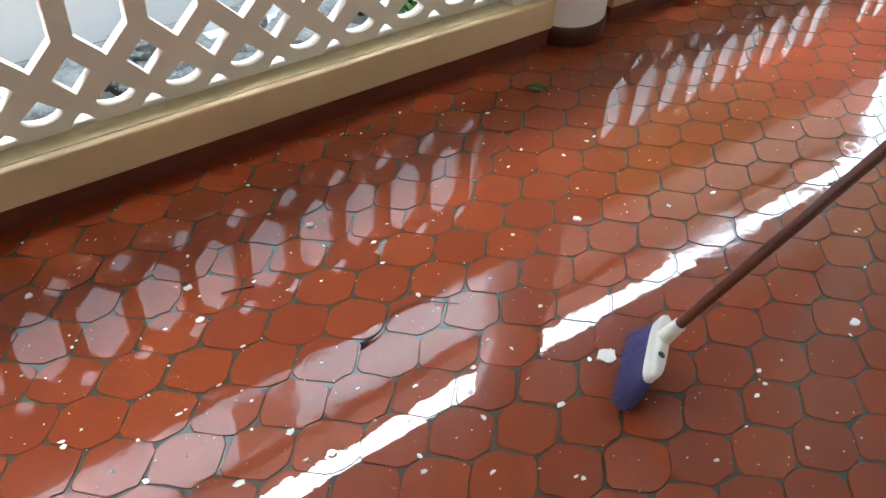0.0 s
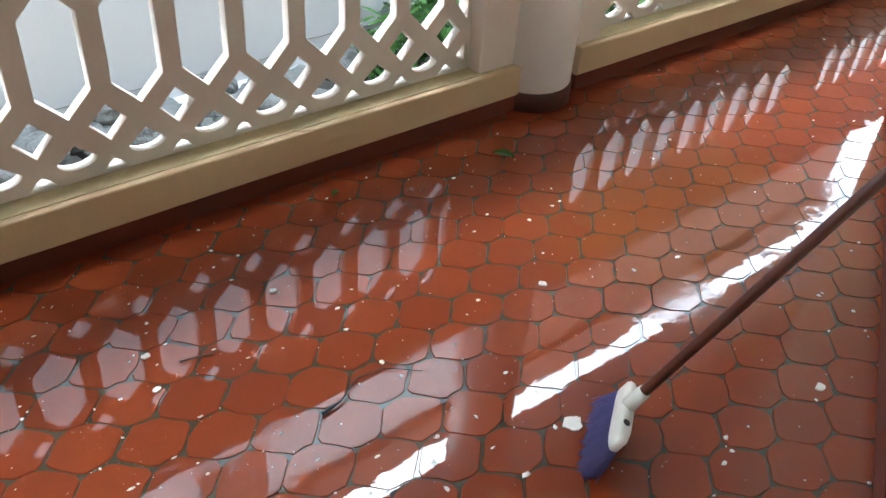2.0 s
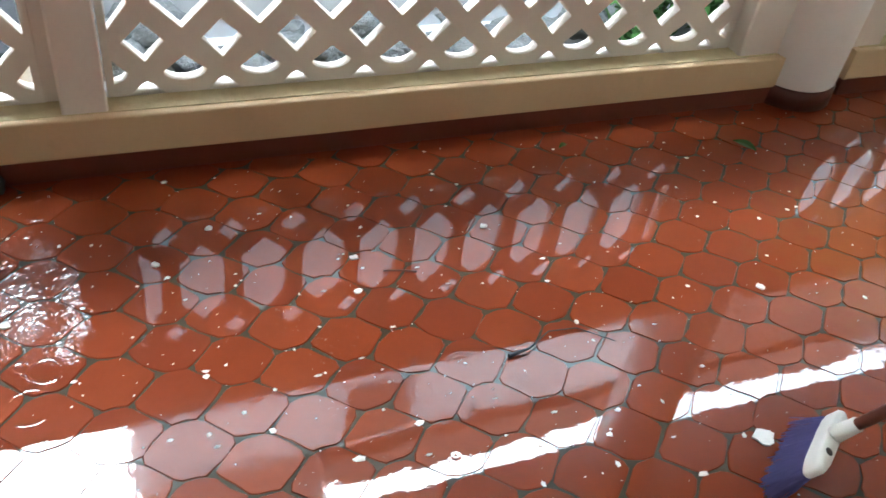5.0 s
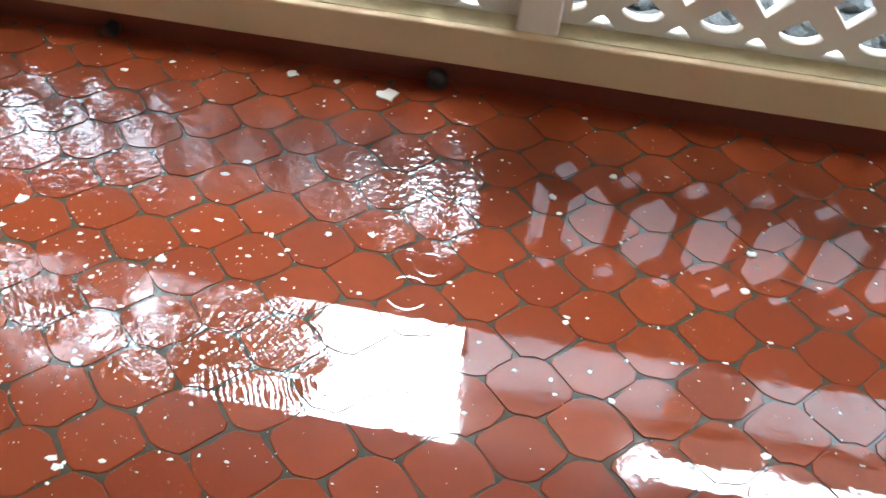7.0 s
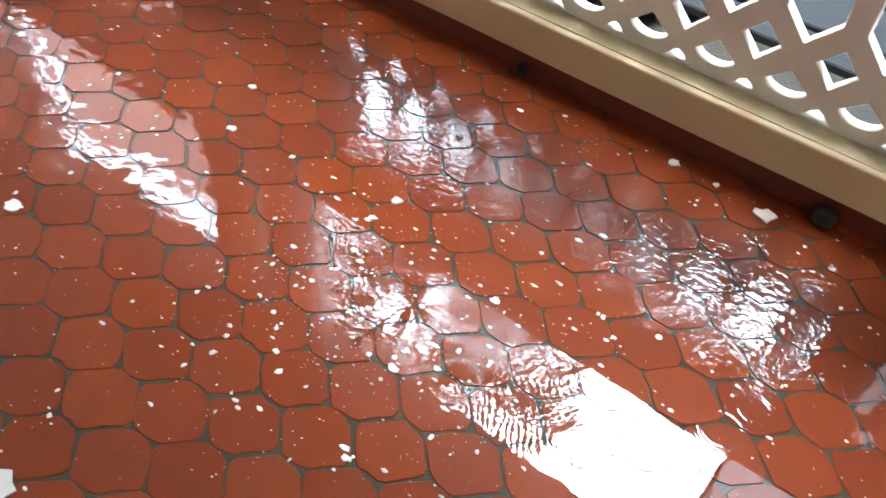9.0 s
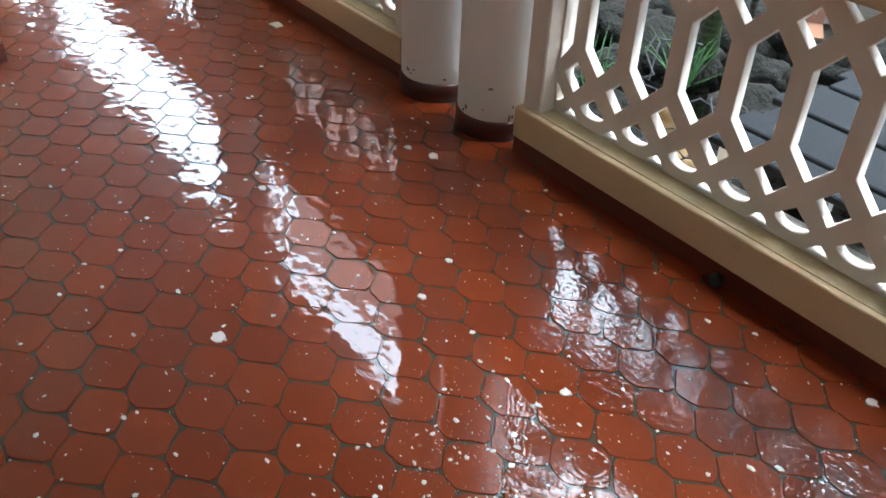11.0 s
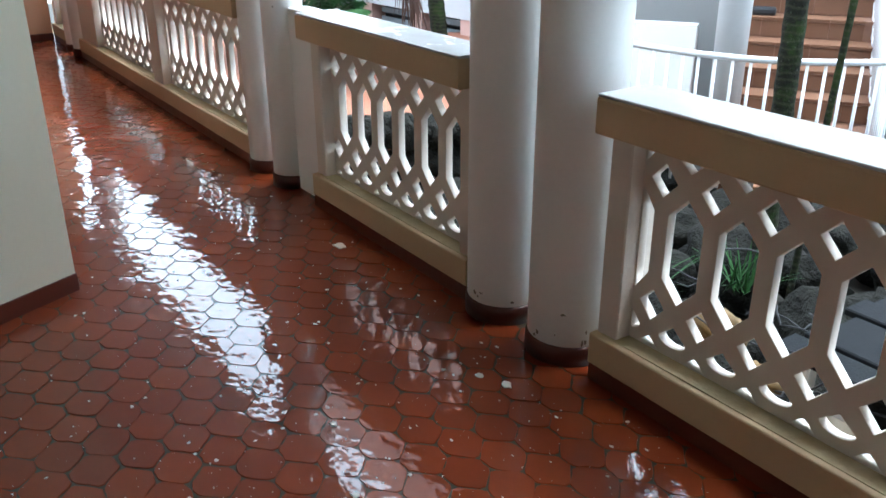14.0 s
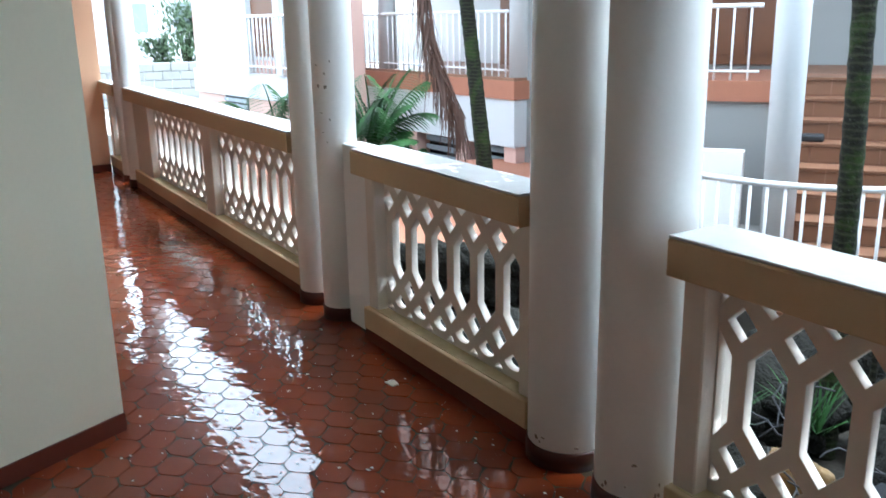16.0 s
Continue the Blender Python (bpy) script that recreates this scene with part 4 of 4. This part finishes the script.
# ---- things lying on the floor ----
def chip(loc, size, seed, name="paint_chip", label="curled white flake of paint on wet tiles"):
    rr = random.Random(seed)
    bm = bmesh.new()
    n = 11
    top, low = [], []
    for k in range(n):
        a = k * math.tau / n
        r = size * rr.uniform(0.6, 1.1)
        x, y = loc[0] + math.cos(a) * r * 1.2, loc[1] + math.sin(a) * r
        top.append(bm.verts.new((x, y, 0.0035 + rr.random() * 0.002)))
        low.append(bm.verts.new((x, y, 0.0004)))
    bm.faces.new(top)
    bm.faces.new(low[::-1])
    for k in range(n):
        bm.faces.new((low[k], low[(k + 1) % n], top[(k + 1) % n], top[k]))
    return solid(name, bm, M_FLECK, label, "paint chip", "paint chips")


for i, (x, y, s) in enumerate(((2.315, 1.579, 0.022), (0.758, 2.660, 0.026), (0.501, 2.684, 0.014), (2.891, 1.309, 0.013), (2.607, 1.972, 0.011),
                               (1.645, 2.306, 0.009), (2.002, 2.349, 0.009), (0.89, 2.269, 0.012), (1.201, 2.384, 0.010), (0.423, 2.014, 0.011),
                               (1.336, 2.487, 0.008), (0.07, 2.111, 0.013), (0.371, 1.741, 0.012), (-2.34, 2.598, 0.032), (-0.802, 1.826, 0.013),
                               (-0.556, 1.526, 0.017), (-0.495, 2.191, 0.011), (-0.406, 2.035, 0.011), (0.037, 2.40, 0.010), (1.621, 2.194, 0.010),
                               (-1.128, 1.929, 0.012), (0.02, 1.12, 0.035), (-1.0, 2.5, 0.018), (-1.1, 2.46, 0.014))):
    chip((x, y), s, i)


def flecks(count, seed):
    """Fine white flecks of paint and lime strewn over the floor."""
    rr = random.Random(seed)
    verts, faces = [], []
    for i in range(count):
        x = rr.gauss(0.3, 1.7) if rr.random() < 0.7 else rr.uniform(-6, 5)
        y = rr.uniform(0.6, 2.70)
        if rr.random() < 0.18:
            x, y = rr.gauss(0.25, 0.22), rr.gauss(1.85, 0.16)
        s = 0.0010 + 0.0075 * rr.random() ** 5
        sx, sy = rr.uniform(0.6, 1.5), rr.uniform(0.5, 1.2)
        a0 = rr.uniform(0, math.tau)
        k0 = len(verts)
        n = 5
        verts.append((x, y, 0.0022))
        for k in range(n):
            a = a0 + k * math.tau / n
            r = s * rr.uniform(0.6, 1.3)
            verts.append((x + math.cos(a) * r * sx, y + math.sin(a) * r * sy, 0.0006))
        for k in range(n):
            faces.append((k0, k0 + 1 + k, k0 + 1 + (k + 1) % n))
    me = bpy.data.meshes.new("paint_flecks")
    me.from_pydata(verts, [], faces)
    me.materials.append(M_FLECK)
    return tagged(new("paint_flecks", me), "fine white paint flecks strewn over wet tiles", "debris", kind="stuff")


flecks(4300, 3)


def leaf(loc, length, turn, mat, label):
    bm = bmesh.new()
    prev = None
    d, s = Vector((math.cos(turn), math.sin(turn), 0)), Vector((-math.sin(turn), math.cos(turn), 0))
    for i in range(9):
        t = i / 8
        w = length * 0.26 * math.sin(math.pi * min(1, t * 0.96 + 0.04)) + 0.0003
        c = Vector((*loc, 0.003)) + d * length * (t - 0.5) + Vector((0, 0, 0.008 * math.sin(t * 3)))
        row = (bm.verts.new(c - s * w + Vector((0, 0, 0.004))), bm.verts.new(c), bm.verts.new(c + s * w + Vector((0, 0, 0.003))))
        if prev:
            bm.faces.new((prev[0], prev[1], row[1], row[0]))
            bm.faces.new((prev[1], prev[2], row[2], row[1]))
        prev = row
    r = bmesh.ops.solidify(bm, geom=list(bm.faces), thickness=0.0008)
    return solid("fallen_leaf", bm, mat, label, "leaf")


leaf((2.382, 2.636), 0.034, 0.4, M_GRASS, "small fallen green leaf on wet tiles")
leaf((2.969, 2.53), 0.075, 2.2, M_GRASS, "narrow fallen green leaf on wet tiles")


def twig(pts, r, mat, label):
    bm = bmesh.new()
    tube(bm, pts, r, 7)
    return solid("twig", bm, mat, label, "twig")


twig([(1.88, 1.92, 0.006), (1.93, 1.925, 0.010), (2.00, 1.965, 0.006), (2.07, 1.96, 0.004), (2.14, 1.90, 0.004)], [0.0055, 0.0022, 0.0014, 0.0014, 0.0009], M_DARK, "thin dark stalk lying in the water")
twig([(1.70, 2.245, 0.004), (1.735, 2.238, 0.004), (1.775, 2.225, 0.004)], 0.0025, M_HANDLE, "short reddish stick on wet tiles")
twig([(0.72, 1.35, 0.004), (0.75, 1.30, 0.004)], 0.003, M_HANDLE, "short reddish stick on wet tiles")

# drain outlet through the skirting
dg = thing("drain_outlet", "dark round drain outlet at the foot of the kerb", "drain")
bm = bmesh.new()
tube(bm, [(0.872, 2.742, 0.022), (0.872, 2.715, 0.020)], [0.026, 0.026], 18)
part("pipe", bm, M_DARK, dg, "black plastic pipe end", True)
dg = thing("drain_outlet", "dark round drain outlet at the foot of the kerb", "drain")
bm = bmesh.new()
tube(bm, [(0.0, 2.742, 0.022), (0.0, 2.722, 0.020)], [0.020, 0.020], 18)
part("pipe", bm, M_DARK, dg, "black plastic pipe end", True)


# ---- floor tiles ----
PX, PY = 0.1197, 0.1315
TX0, TY0 = 1.4385, 2.392     # a tile's centre
HX, HW, HY = 0.0290, 0.0907, PY / 2


def tile_outline(shrink):
    k = shrink
    raw = [(HX, HY), (HW, 0.0), (HX, -HY), (-HX, -HY), (-HW, 0.0), (-HX, HY)]
    out = []
    n = len(raw)
    for i, p in enumerate(raw):
        a, b = raw[i - 1], raw[(i + 1) % n]
        f = 0.13
        out.append((p[0] + (a[0] - p[0]) * f, p[1] + (a[1] - p[1]) * f))
        out.append((p[0] + (b[0] - p[0]) * f, p[1] + (b[1] - p[1]) * f))
        out.append(((p[0] + b[0]) / 2, (p[1] + b[1]) / 2))
    s = 1 - k / HY
    return [(x * s, y * s) for x, y in out]


def tile_verts(cx, cy, seed, tilt):
    rr = random.Random(seed)
    g = rr.uniform(0.0008, 0.0030)
    o, i = tile_outline(g), tile_outline(g + 0.0016)
    j = [(rr.uniform(-0.0030, 0.0030), rr.uniform(-0.0030, 0.0030)) for _ in o]
    tz = rr.uniform(-0.0004, 0.0003)
    t1, t2 = rr.uniform(-tilt, tilt), rr.uniform(-tilt, tilt)
    v = [(cx + x + a, cy + y + b, -0.0024) for (x, y), (a, b) in zip(o, j)]
    v += [(cx + x + a, cy + y + b, tz + t1 * x + t2 * y) for (x, y), (a, b) in zip(i, j)]
    n = len(o)
    f = [tuple(range(n, 2 * n))]
    f += [(k, (k + 1) % n, n + (k + 1) % n, n + k) for k in range(n)]
    return v, f


def inside_floor(x, y):
    if y > RAIL_Y + 0.05:
        return False
    if x > -1.45 and y < 1.09 + 0.505 * (x - 2.66) - 0.17 and x < 4.7:
        return False
    if x >= 4.7 and y < 0.3:
        return False
    if x < -2.551 and y < 1.515 + 0.474 * (x + 2.551) - 0.1:
        return False
    if x < -1.386 and x >= -2.551 and y < 1.515 - 2.116 * (x + 2.551) - 0.1:
        return False
    return -9.0 < x < 8.9 and y > -1.0


tile_shapes = []
for s in range(24):
    v, f = tile_verts(0, 0, s, 0.002)
    me = bpy.data.meshes.new("floor_tile")
    me.from_pydata(v, [], f)
    me.materials.append(M_TILE)
    tile_shapes.append(me)
rest_v, rest_f = [], []
singles = 0
for ci in range(-86, 66):
    for ri in range(-28, 6):
        x = TX0 + ci * PX
        y = TY0 + ri * PY + (PY / 2 if ci % 2 else 0)
        if not inside_floor(x, y):
            continue
        if 0.45 < x < 2.65 and 1.55 < y < 2.74 and singles < 300:
            singles += 1
            ob = new("floor_tile", tile_shapes[(ci * 7 + ri * 11) % 24])
            ob.location = (x, y, 0)
            ob.parent = floor_base
        else:
            v, f = tile_verts(x, y, ci * 100 + ri, 0.003 if x > -0.4 else 0.014)
            k0 = len(rest_v)
            rest_v += v
            rest_f += [tuple(q + k0 for q in face) for face in f]
me = bpy.data.meshes.new("floor_tiles")
me.from_pydata(rest_v, [], rest_f)
me.materials.append(M_TILE)
ob = tagged(new("floor_tiles", me), "wet red six-sided clay tiles", kind="stuff")
ob.parent = floor_base
